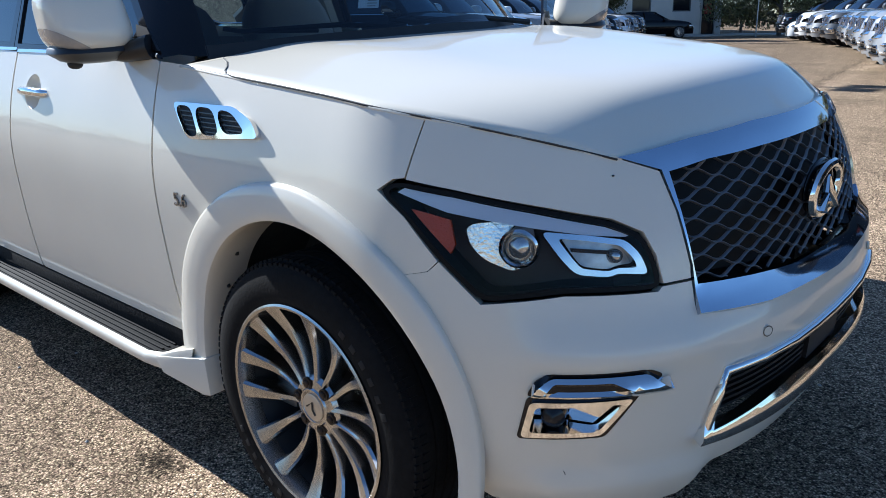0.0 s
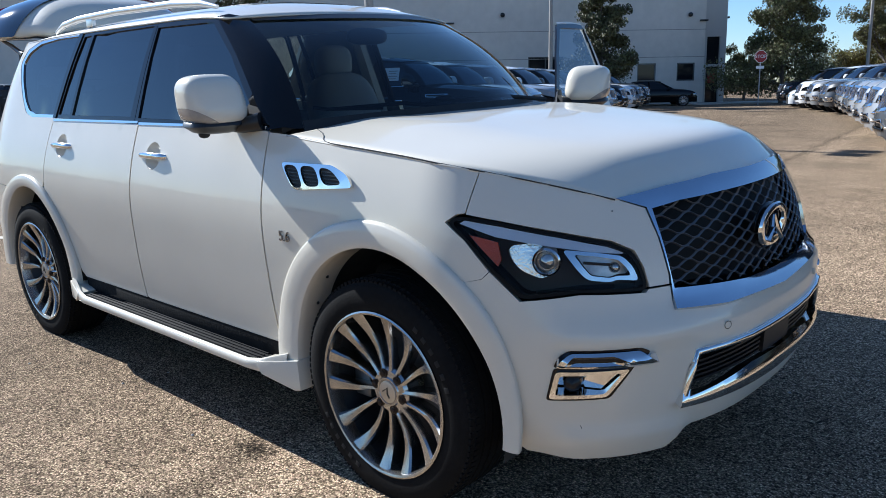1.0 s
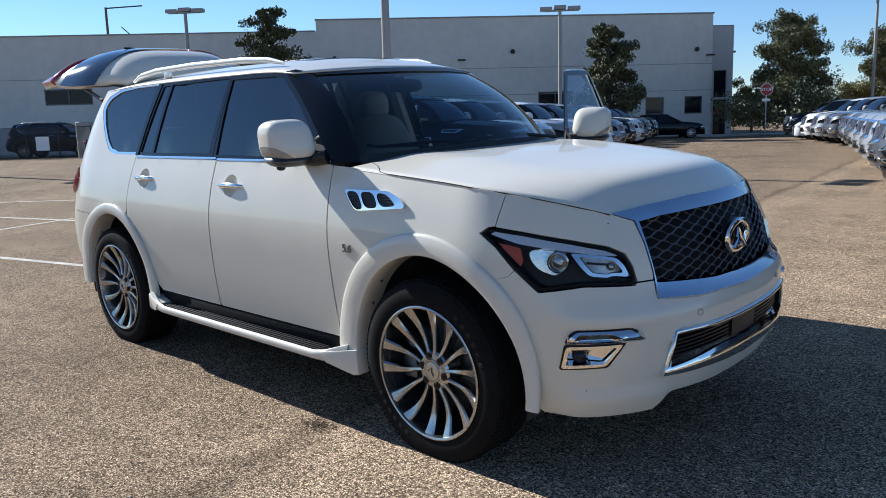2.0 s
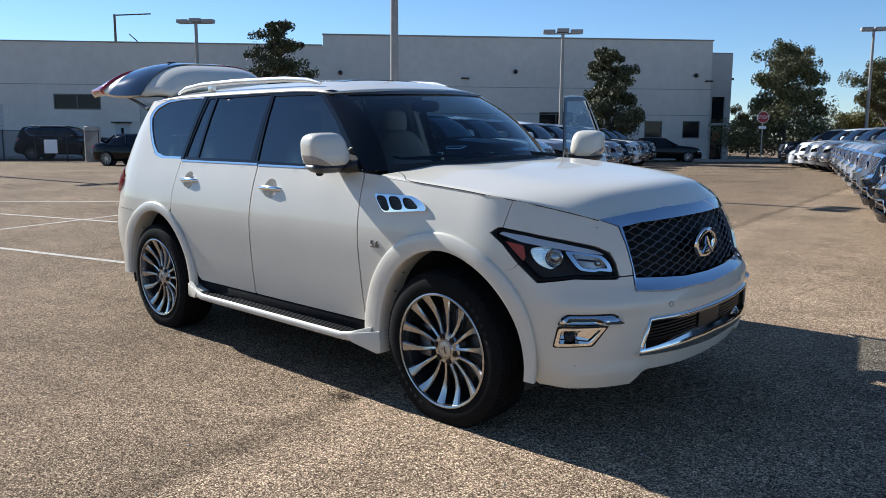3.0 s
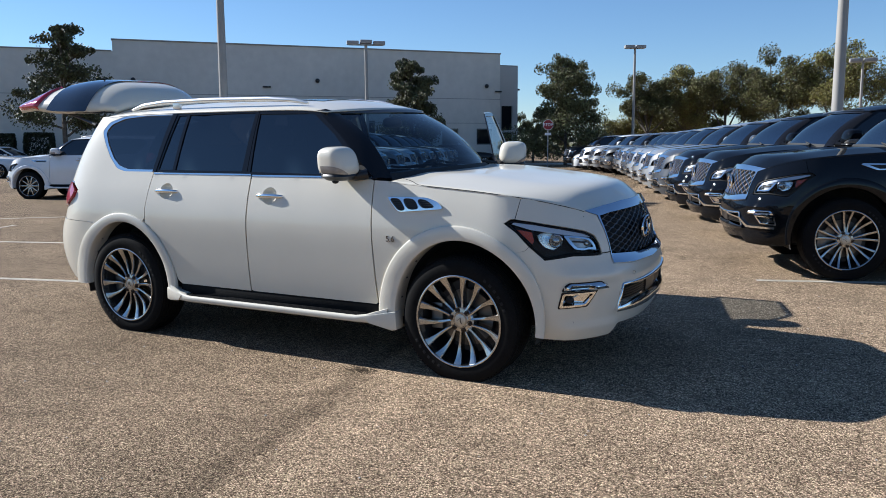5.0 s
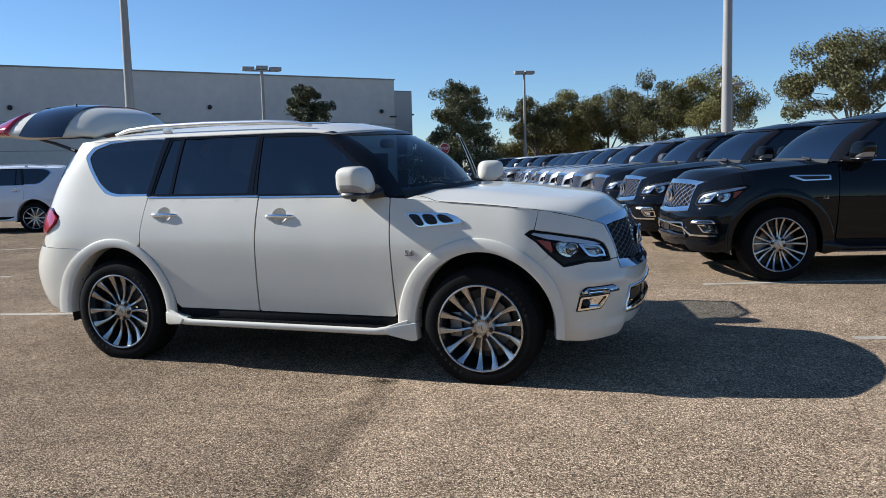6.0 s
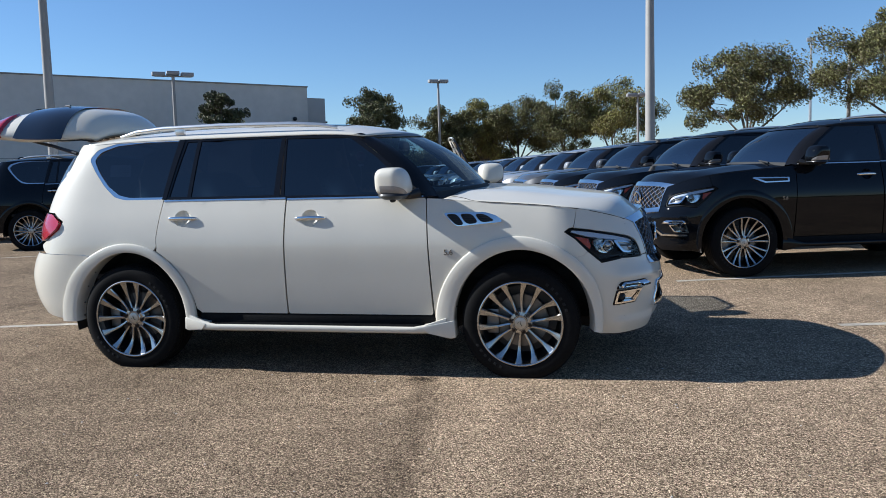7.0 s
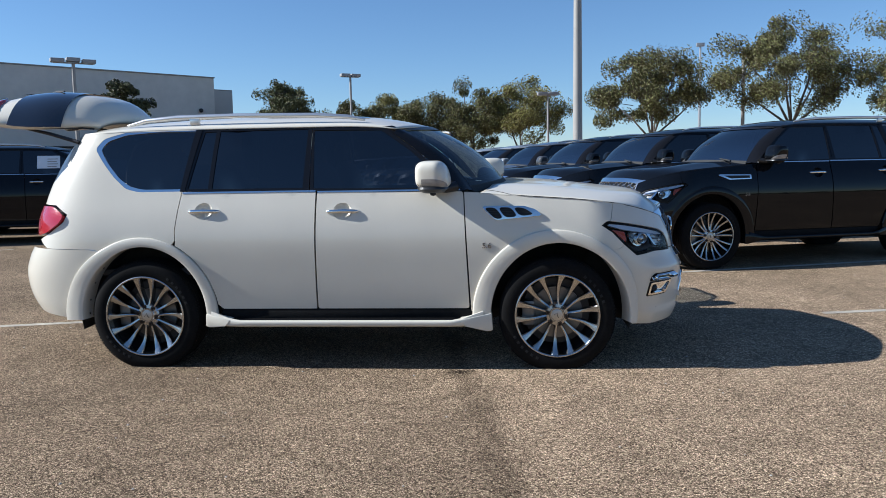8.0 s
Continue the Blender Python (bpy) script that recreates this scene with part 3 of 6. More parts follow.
HOOD_EDGE = [(-.55, 1.301), (-.3, 1.281), (-.1, 1.267), (.18, 1.245), (.382, 1.216), (.6, 1.165), (.761, 1.118)]
HEADLIGHT = [(.301, 1.055), (.337, 1.077), (.451, 1.062), (.617, 1.026), (.744, .995), (.806, .964), (.831, .916), (.844, .861), (.834, .849), (.661, .859), (.514, .839), (.433, .921), (.361, 1.004)]
LAMP_LENS = [(.318, 1.054), (.341, 1.068), (.451, 1.053), (.615, 1.018), (.738, .987), (.798, .957), (.822, .914), (.833, .866), (.826, .858), (.661, .868), (.518, .85), (.441, .926), (.37, 1.007)]
GRILLE_OUT = [(.765, 1.117), (.863, 1.084), (.892, .997), (.917, .884), (.922, .79), (1.119, .771), (1.282, .766), (1.5, .757), (1.5, 1.148), (1.2, 1.15), (.95, 1.138)]
GRILLE_IN = [(.881, 1.079), (.899, .997), (.927, .844), (1.091, .828), (1.265, .812), (1.499, .806), (1.499, 1.098), (1.21, 1.097), (.991, 1.092)]
LOWER_IN = [(.962, .507), (.997, .634), (1.24, .618), (1.499, .612), (1.499, .522), (1.27, .528)]
FOG_UP = [(.605, .645), (.618, .672), (.640, .69), (.81, .69), (.862, .648), (.785, .641)]
FOG_LOW = [(.585, .537), (.604, .628), (.786, .633), (.728, .547)]
HANDLES = [(-1.548, 1.178), (-2.594, 1.19)]
QUARTER_GLASS = [(-2.776, 1.354), (-2.684, 1.784), (-3.0, 1.784), (-3.249, 1.767), (-3.40, 1.72), (-3.45, 1.66), (-3.37, 1.55), (-3.27, 1.44), (-3.18, 1.38), (-3.08, 1.356)]
TAIL_LAMP = [(-3.634, 1.177), (-3.738, 1.238), (-3.98, 1.238), (-4.06, 1.16), (-4.04, 1.05), (-3.88, 1.012), (-3.76, 1.043), (-3.656, 1.118)]


def hood_surf(s, t):
    """s along the bonnet from the windscreen (0) to the grille (1), t across from the right edge (-1) to the left (1)."""
    u = -.55 + s * 1.313
    e = flank(u, curve(u, HOOD_EDGE) - .006, .003)
    xc = -.40 + s * 1.255
    zc = curve(xc, [(-.45, 1.338), (-.2, 1.34), (0, 1.33), (.3, 1.295), (.45, 1.279), (.56, 1.268), (.64, 1.256), (.69, 1.241), (.73, 1.217), (.79, 1.17), (.86, 1.112)])
    k = abs(t)
    bulge = .012 * math.exp(-((k - .62) / .16) ** 2) * min(1, 1.2 - s)
    x = e.x + (xc - e.x) * (1 - k ** 2)
    z = zc + (e.z - zc) * k ** 2.6 + bulge
    return Vector((x, e.y * k * (1 if t < 0 else -1), z))


def roof_surf(x, s):
    k = abs(s)
    zc = curve(x, [(-3.75, 1.80), (-3.5, 1.845), (-3.0, 1.882), (-2.4, 1.895), (-1.7, 1.887), (-1.4, 1.872), (-1.2, 1.842), (-.98, 1.79)])
    ze = curve(x, [(-3.75, 1.76), (-3.4, 1.787), (-3.0, 1.80), (-1.6, 1.80), (-1.2, 1.79), (-.98, 1.775)])
    w = curve(ze, WIDTH) + .004
    if x < XR:
        w *= max(0.05, 1 - ((XR - x) / (XR - curve(ze, TAIL))) ** 3.2) ** (1 / 3.2)
    xx = x - .2 * k * k * max(0, (x + 1.6) / .62)
    return Vector((xx, w * s, ze + (zc - ze) * (1 - k ** 3.0)))


def screen_surf(s, t):
    """The windscreen: s across, t up."""
    k = s * s
    b = Vector((-.37 - .255 * k, .80 * s, 1.335 - .03 * k))
    e = Vector((-.975 - .21 * k, .645 * s, 1.785 - .005 * k))
    p = b.lerp(e, t)
    p.x += .05 * math.sin(math.pi * t)
    p.z += .035 * math.sin(math.pi * t)
    return p


def grid_part(name, surf, s0, s1, t0, t1, n, m, mat, parent, label="", flip=False, thick=0.0):
    verts = [surf(s0 + (s1 - s0) * i / n, t0 + (t1 - t0) * j / m) for i in range(n + 1) for j in range(m + 1)]
    faces = []
    for i in range(n):
        for j in range(m):
            a = i * (m + 1) + j
            q = [a, a + m + 1, a + m + 2, a + 1]
            faces.append(q[::-1] if flip else q)
    ob = mesh_part(name, verts, faces, mat, parent, label)
    if thick:
        md = ob.modifiers.new("thickness", "SOLIDIFY")
        md.thickness, md.offset = thick, -1
    return ob


def wave_bars(rows, z0, z1, period, amp, back, width):
    """The woven grille: wavy bars that meet in diamonds."""
    verts, faces = [], []
    for r in range(rows):
        zb = z0 + (z1 - z0) * r / (rows - 1)
        sign = 1 if r % 2 else -1
        line = []
        for i in range(240):
            u = .84 + (1.5 - .84) * i / 239
            p = flank(u, zb, back)
            ph = math.tau * p.y / period
            zz = zb + sign * amp * math.cos(ph)
            ok = inside((u, zz), GRILLE_IN)
            p = flank(u, zz, back)
            line.append((p, ok))
        for side_k in (1, -1):
            prev = None
            for p, ok in line:
                if not ok:
                    prev = None
                    continue
                o = len(verts)
                y = p.y * side_k
                for dx, dz in ((-.005, -width), (0, -width * .7), (0.002, 0), (0, width * .7), (-.005, width)):
                    verts.append((p.x + dx, y, p.z + dz))
                if prev is not None:
                    for k in range(4):
                        q = [prev + k, prev + k + 1, o + k + 1, o + k]
                        faces.append(q if side_k < 0 else q[::-1])
                prev = o
    return verts, faces


def make_suv(name, label, body, m, mesh_mat=GRILLE_BAR, near=True, open_up=False, group=""):
    car = thing(name, label, "car", m, group)
    st = 0.045 if near else 0.12
    # --- sheet metal
    fender = [(-.618, .44)] + arc(0, -.012, 178, 49, 18) + [(.352, .8742), (.412, .8932)] + [(.4315, .917), (.361, 1.004), (.297, 1.056), (.330, 1.082), (.3545, 1.086), (.3815, 1.2145), (.18, 1.2425), (-.1, 1.2645), (-.3, 1.2785), (-.55, 1.2985), (-.66, 1.304)]
    panel("front_fender", fender, body, car, step=st)
    nose = [(.358, 1.083), (.451, 1.067), (.619, 1.031), (.748, 1.0), (.811, .968), (.836, .918), (.850, .858), (.912, .858), (.912, .884), (.888, .997), (.858, 1.081), (.761, 1.115), (.6, 1.1625), (.384, 1.2138)]
    panel("fender_nose", nose, body, car, step=st)
    low = arc(0, -.012, 47, -7, 12)
    bumper = low[::-1] + [(.350, .8733), (.413, .8922), (.4335, .9155), (.514, .833), (.661, .853), (.838, .843), (.847, .852), (.914, .852), (.919, .785), (1.119, .766), (1.282, .761), (1.5, .752)]
    bumper += [(1.5, .640), (1.23, .644), (.984, .652), (.931, .481), (1.3, .455), (1.5, .443)]
    bumper += [(1.5, .36), (1.3, .365), (1.0, .385), (.965, .38), (.905, .325), (.62, .318), (.515, .325)]
    fog_holes = [rounded([(.59, .541), (.608, .624), (.782, .629), (.726, .551)], .012), rounded([(.612, .65), (.64, .686), (.80, .686), (.84, .655), (.78, .647)], .008)]
    def ease(a, b, v):
        k = max(0.0, min(1.0, (v - a) / (b - a)))
        return k * k * (3 - 2 * k)

    def bumper_surf(u, z):
        brow = .014 * ease(.692, .708, z) * (1 - ease(.72, .82, z)) * ease(.56, .64, u) * (1 - ease(.88, 1.04, u))
        chin = .020 * (1 - ease(.40, .455, z)) * ease(.54, .66, u) * (1 - ease(.93, 1.0, u))
        return flank(u, z, brow + chin)
    panel("front_bumper", bumper, body, car, surf=bumper_surf if near else flank, sides="J", holes=fog_holes, step=.024 if open_up else st, seam_u=1.5, lip=.03)
    # --- bonnet
    hood = grid_part("hood", lambda s, t: hood_surf(s, t), 0, 1, -1, 1, 40, 40, body, car, "clamshell hood", thick=.008)
    hood["label"] = "long crowned hood"
    if open_up:
        for s in (1, -1):
            line = [hood_surf(a, -b * s) + Vector((0, 0, .0006)) for a, b in ((1.0, 1.0), (.9, 1.0), (.8, 1.0), (.7, 1.0), (.6, 1.0), (.5, 1.0), (.4, 1.0), (.32, 1.0), (.26, 1.0), (.21, .998), (.175, .99), (.145, .97), (.115, .94), (.07, .905), (.01, .87))]
            part("hood_seam", tube_bm(line, .0026, 5), BLACK_MATT, hood)
    gut = [(u, z - .03) for u, z in HOOD_EDGE] + [(u, z - .009) for u, z in HOOD_EDGE[::-1]]
    panel("hood_gutter", gut, BLACK_MATT, car, surf=off(-.018), step=.06, lip=0)
    # --- doors, quarter, roof
    fd = rounded([(-.632, .46), (-1.752, .46), (-1.742, 1.318), (-.668, 1.308)], .02)
    fd = fd[::-1] if signed_area(fd) < 0 else fd
    rd = [(-1.764, .46), (-1.754, 1.318), (-2.768, 1.335), (-2.79, 1.2), (-2.811, 1.05), (-2.808, .975)] + arc(REAR_X, .006, 62, 8, 10) + [(-2.475, .46)]
    doors = {}
    for sd in "RL":
        cups = [[(hx + .070 * math.cos(math.tau * k / 24), hz + .062 * math.sin(math.tau * k / 24)) for k in range(24)] for hx, hz in HANDLES]
        a = panel("front_door", fd, body, car, sides=sd, step=st, lip=.03, holes=[cups[0]])[0]
        b = panel("rear_door", rd, body, car, sides=sd, step=st, lip=.03, holes=[cups[1]])[0]
        doors[sd] = (a, b)
    quarter = [(-2.774, 1.342), (-2.796, 1.2), (-2.817, 1.05), (-2.814, .98)] + arc(REAR_X, -.012, 65, 122, 8) + [(-3.46, .920), (-3.76, .925), (-3.86, .985), (-3.755, 1.035), (-3.645, 1.12), (-3.622, 1.18), (-3.735, 1.248), (-4.0, 1.25), (-4.02, 1.5), (-3.95, 1.7), (-3.72, 1.785), (-3.4, 1.79), (-3.0, 1.80), (-2.66, 1.80)]
    ring_out = [(-2.772, 1.338), (-2.678, 1.793), (-3.262, 1.787), (-3.442, 1.740), (-3.500, 1.668), (-3.420, 1.570), (-3.317, 1.452), (-3.210, 1.362), (-3.11, 1.338)]
    ring_out = rounded(ring_out, .03)
    qg = rounded(QUARTER_GLASS, .03)
    panel("quarter_panel", quarter, body, car, step=st, holes=[ring_out])
    panel("quarter_window_trim", ring_out, CHROME, car, surf=off(-.002), holes=[qg], step=.05, lip=.012, label="bright chrome window surround")
    panel("window_edge", [(-2.788, 1.338), (-2.752, 1.338), (-2.656, 1.796), (-2.706, 1.796)][::-1], GLOSS_BLACK, car, surf=off(.002), step=.06, lip=.008)
    panel("quarter_glass", qg, TINT, car, surf=off(-.010), step=.1, lip=0)
    grid_part("roof", roof_surf, -3.68, -.975, -1, 1, 34, 20, body, car, thick=.008)
    rear_bumper = arc(REAR_X, -.012, 123, 184, 10) + [(-3.66, .385), (-4.0, .42), (-4.65, .45), (-4.65, .80), (-4.3, .85), (-3.96, .92), (-3.76, .921), (-3.46, .916)]
    panel("rear_bumper", rear_bumper, body, car, sides="J", step=st, seam_u=-4.65, lip=.03)
    flare_part(0, -6, 184, body, car, bolts=open_up)
    flare_part(REAR_X, -2, 183, body, car, bolts=open_up)
    # --- dark lining behind the gaps
    inner = [(-.63, .44), (-.60, 1.27), (-3.95, 1.27), (-3.95, .95), (-3.6, .93)] + arc(REAR_X, .02, 118, 8, 12) + [(-2.4, .44)]
    panel("inner_shell", inner, BLACK_MATT, car, surf=off(-.045), step=.12, lip=0)
    for cx in (0, REAR_X):
        for s in (1, -1):
            liner_bm = bmesh.new()
            rows = []
            for k in range(25):
                a = radians(-12 + 204 * k / 24)
                rows.append([liner_bm.verts.new((cx + .525 * math.cos(a), s * y, AXLE_Z + .525 * math.sin(a))) for y in (.60, .95)])
            for p, q in zip(rows, rows[1:]):
                liner_bm.faces.new((p[0], p[1], q[1], q[0]))
            cen = liner_bm.verts.new((cx, s * .60, AXLE_Z))
            for p, q in zip(rows, rows[1:]):
                liner_bm.faces.new((p[0], q[0], cen))
            part("arch_liner", liner_bm, DIRTY_LINER, car)
    ub = box_bm((-4.0, -.6, .36), (.72, .6, .72), .03)
    box_bm((-2.45, -.90, .40), (-.6, .90, .55), .02, ub)
    part("underbody", ub, BLACK_MATT, car)
    part("engine_block", box_bm((-.55, -.6, .72), (.70, .6, 1.05), .03), BLACK_MATT, car)
    # --- glass
    band = [(-2.772, 1.325), (-2.672, 1.795), (-1.6, 1.80), (-1.26, 1.787), (-1.0, 1.60), (-.68, 1.312), (-1.7, 1.325)]
    fg = [(-1.772, 1.345), (-1.79, 1.772), (-1.285, 1.765), (-1.06, 1.61), (-.83, 1.40), (-.80, 1.335)]
    rg = [(-2.545, 1.352), (-2.515, 1.78), (-1.835, 1.783), (-1.855, 1.35)]
    vg = [(-2.73, 1.355), (-2.635, 1.775), (-2.545, 1.778), (-2.575, 1.354)]
    fs, gs = off(-.004), off(-.012)
    for sd in "RL":
        d1, d2 = doors[sd]
        cut = [(-1.80, 1.325), (-1.80, 1.797), (-1.6, 1.80), (-1.26, 1.787), (-1.0, 1.60), (-.68, 1.312), (-1.7, 1.325)]
        back = [(-2.772, 1.33), (-2.672, 1.795), (-1.805, 1.797), (-1.805, 1.328)]
        lit = open_up and sd == "L"
        panel("window_frame", cut, GLOSS_BLACK, d1, surf=fs, sides=sd, holes=[fg], step=.08, lip=.012)
        panel("window_glass", fg, PALE_GLASS if lit else TINT, d1, surf=gs, sides=sd, step=.15, lip=0)
        panel("window_frame", back, GLOSS_BLACK, d2, surf=fs, sides=sd, holes=[rg, vg], step=.08, lip=.012)
        panel("window_glass", rg, TINT, d2, surf=gs, sides=sd, step=.15, lip=0)
        panel("window_glass", vg, TINT, d2, surf=gs, sides=sd, step=.15, lip=0)
        for dd, x0, x1 in ((d1, -1.742, -.69), (d2, -2.765, -1.754)):
            n = 12
            belt = [(x0 + (x1 - x0) * k / n, 1.316 + (.006 if dd is d2 else 0)) for k in range(n + 1)]
            poly = belt + [(x, z + .011) for x, z in belt[::-1]]
            panel("belt_trim", poly, CHROME, dd, surf=off(.004), sides=sd, step=.1, lip=.01, label="bright chrome beltline strip")
    grid_part("windshield", screen_surf, -1, 1, 0, 1, 20, 14, CLEAR if open_up else SCREEN_BLUE, car, "tall raked windshield")
    # black band round the screen and the front pillars
    for sd in (1, -1):
        verts, faces = [], []
        n = 14
        for k in range(n + 1):
            t = k / n
            w = screen_surf(-1, t)
            z = 1.312 + (1.787 - 1.312) * t
            xb = curve(z, [(1.312, -.68), (1.60, -1.0), (1.787, -1.26)])
            b = flank(xb, z, .001)
            w2 = screen_surf(-.965, t) + Vector((.006, 0, .004))
            mid = w.lerp(b, .45) + Vector((.012, -.006, .012))
            for p in (b, mid, w + Vector((.004, 0, .006)), w2):
                verts.append(Vector((p.x, p.y * sd, p.z)))
        for k in range(n):
            for j in range(3):
                a = k * 4 + j
                q = [a, a + 1, a + 5, a + 4]
                faces.append(q if sd > 0 else q[::-1])
        mesh_part("front_pillar", verts, faces, GLOSS_BLACK, car, angle=60)
    grid_part("screen_band", lambda s, t: screen_surf(s, t) + Vector((.005, 0, .005)), -.95, .95, .93, 1, 16, 2, BLACK_TRIM, car)
    grid_part("cowl", lambda s, t: screen_surf(s, t) + Vector((.006, 0, .004)), -.97, .97, -.03, .05, 16, 2, BLACK_MATT, car)
    if near:
        for x0, y0, x1, y1 in ((-.47, .05, -.64, -.62), (-.46, .66, -.55, .02)):
            a, b = Vector((x0, y0, 1.345)), Vector((x1, y1, 1.375))
            bm = tube_bm([a, a.lerp(b, .5) + Vector((.02, 0, .02)), b], [.012, .01, .007], 6)
            tube_bm([b + Vector((.03, .28, -.012)), b, b + Vector((-.03, -.05, .01))], .008, 6, bm)
            part("wiper", bm, BLACK_MATT, car)
    # --- face: grille, lamps, lower opening
    ch = [(u, z) for u, z in GRILLE_OUT]
    pv, pf = panel_mesh(ch[:7] + [(1.5, .757), (1.5, .806)] + [(1.265, .812), (1.091, .828), (.927, .844), (.899, .997), (.881, 1.079), (.991, 1.092), (1.21, 1.097), (1.5, 1.098), (1.5, 1.148), (1.2, 1.15), (.95, 1.138)], lambda u, z: flank(u, z, .004 + .3 * max(0.0, .832 - z)), step=.02, lip=.03, seam_u=1.5)
    mv, mf = mirrored(pv, pf)
    o = len(pv)
    grille = mesh_part("grille", list(pv) + mv, pf + [[i + o for i in q] for q in mf], GRILLE_CHROME if open_up else CHROME, car, "broad polished chrome grille surround")
    gv, gf = wave_bars(*((18, .79, 1.120, .106, .0096, -.010, .0031) if open_up else (10, .80, 1.11, .11, .017, -.008, .006)))
    mesh_part("grille_mesh", gv, gf, mesh_mat, grille, "woven diamond grille bars", angle=60)
    panel("grille_backing", GRILLE_IN[:5] + [(1.5, .806), (1.5, 1.098)] + GRILLE_IN[7:], LAMP_GASKET, grille, surf=off(-.06), sides="J", step=.08, lip=0)
    # emblem: a ring with two legs that meet at the top
    ring = bmesh.new()
    pts = [(.945 + .006 * math.sin(a), .098 * math.cos(a), .955 + .062 * math.sin(a)) for a in [math.tau * k / 36 for k in range(36)]]
    segs = [Vector(p) for p in pts]
    rr = []
    for k, p in enumerate(segs):
        d = Vector((0, p.y / .098, (p.z - .955) / .062)).normalized()
        wd = .011 + .008 * abs(math.cos(math.tau * k / 36)) + (.006 if p.z < .955 else 0)
        rr.append([ring.verts.new(p + d * wd * math.cos(b) + Vector((.012 * math.sin(b) + .012, 0, 0))) for b in [math.tau * j / 8 for j in range(8)]])
    for k in range(36):
        for j in range(8):
            ring.faces.new((rr[k][j], rr[k][(j + 1) % 8], rr[(k + 1) % 36][(j + 1) % 8], rr[(k + 1) % 36][j]))
    bmesh.ops.recalc_face_normals(ring, faces=ring.faces)
    for s in (1, -1):
        tube_bm([(.962, s * .006, .985), (.966, s * .022, .945), (.968, s * .045, .90)], [.005, .009, .013], 6, ring)
    emblem = part("emblem", ring, CHROME, grille, "oval chrome emblem")
    bm = blob_bm((.938, 0, .955), (.014, .108, .074), 2.0, 32, 10)
    part("emblem_disc", bm, GLOSS_BLACK, emblem)
    for sd in "RL":
        hs = off(.001)
        lamp = panel("headlight", rounded(HEADLIGHT, .025), LAMP_DARK, car, surf=off(-.085), sides=sd, step=.05, lip=0)[0]
        panel("bezel", rounded(HEADLIGHT, .025), LAMP_GASKET, lamp, surf=off(-.003), sides=sd, holes=[rounded(LAMP_LENS, .02)], step=.04, lip=.05)
        panel("lens", rounded(LAMP_LENS, .02), LENS, lamp, surf=off(-.004), sides=sd, step=.08, lip=0)
        if near:
            panel("lamp_strip", [(.336, 1.052), (.35, 1.062), (.451, 1.047), (.6, 1.015), (.735, .981), (.785, .960), (.775, .958), (.70, .968), (.557, .995), (.44, 1.017)], LAMP_STRIP, lamp, surf=off(-.014), sides=sd, step=.04, lip=.02, label="frosted running light strip")
            panel("side_reflector", [(.366, 1.018), (.40, 1.012), (.446, 1.001), (.458, .950), (.450, .930)], AMBER, lamp, surf=off(-.018), sides=sd, step=.04, lip=.01, label="amber side reflector")
            panel("reflector", rounded([(.474, .992), (.545, .99), (.6, .966), (.598, .918), (.562, .886), (.508, .91), (.482, .95)], .02), LAMP_CHROME, lamp, surf=lambda u, z: flank(u, z, -.022 - .03 * math.sin(min(1, max(0, (u - .474) / .126)) * math.pi)), sides=sd, step=.02, lip=.01)
            panel("reflector", rounded([(.614, .98), (.70, .968), (.776, .952), (.806, .92), (.823, .876), (.76, .886), (.742, .880), (.681, .89), (.655, .92)], .015), LAMP_RING, lamp, surf=off(-.014), holes=[rounded([(.645, .965), (.70, .957), (.765, .942), (.79, .915), (.80, .893), (.76, .897), (.742, .892), (.69, .902), (.672, .925)], .01)], sides=sd, step=.03, lip=.03)
            panel("reflector_bowl", rounded([(.645, .965), (.70, .957), (.765, .942), (.79, .915), (.80, .893), (.76, .897), (.742, .892), (.69, .902), (.672, .925)], .01), LAMP_PALE, lamp, surf=lambda u, z: flank(u, z, -.045 + .02 * math.sin((u - .645) / .155 * math.pi)), sides=sd, step=.02, lip=0)
            c = flank(.752, .918, -.03)
            s = 1 if sd == "R" else -1
            part("bulb", blob_bm((c.x, c.y * s, c.z), (.022, .016, .016), 2.2, 14, 10), PROJECTOR, lamp)
            panel("reflector_rib", [(.672, .944), (.742, .934), (.742, .926), (.674, .936)], LAMP_DARK, lamp, surf=off(-.016), sides=sd, step=.03, lip=.02)
            c = flank(.575, .945, -.03)
            n = (flank(.575, .945, 0) - flank(.575, .945, -.03)).normalized()
            s = 1 if sd == "R" else -1
            mm = Matrix.Translation((c.x, c.y * s, c.z)) @ Vector((n.x, n.y * s, n.z * .2)).to_track_quat("Z", "Y").to_matrix().to_4x4()
            bm = lathe_bm([(.043, -.02), (.043, .012), (.038, .016), (.034, .012), (.034, -.01)], axis_y=False, segs=28)
            bm.transform(mm)
            part("projector_ring", bm, LAMP_RING, lamp)
            bm = lathe_bm([(.0, .022), (.014, .019), (.026, .011), (.033, .0)], axis_y=False, segs=28)
            bm.transform(mm)
            part("projector_lens", bm, PROJECTOR, lamp)
    # lower opening
    pv, pf = panel_mesh([(.928, .478), (.982, .655), (1.23, .647), (1.5, .643), (1.5, .612), (1.24, .618), (.997, .634), (.962, .507), (1.27, .528), (1.5, .522), (1.5, .44), (1.3, .452)], lambda u, z: flank(u, z, .004 + .6 * max(0.0, .53 - max(z, .492)) - .2 * max(0.0, .492 - z)), step=.014, lip=.06, seam_u=1.5)
    mv, mf = mirrored(pv, pf)
    o = len(pv)
    lowg = mesh_part("lower_grille", list(pv) + mv, pf + [[i + o for i in q] for q in mf], CHROME if open_up else GLOSS_BLACK, car, "chrome-framed lower intake")
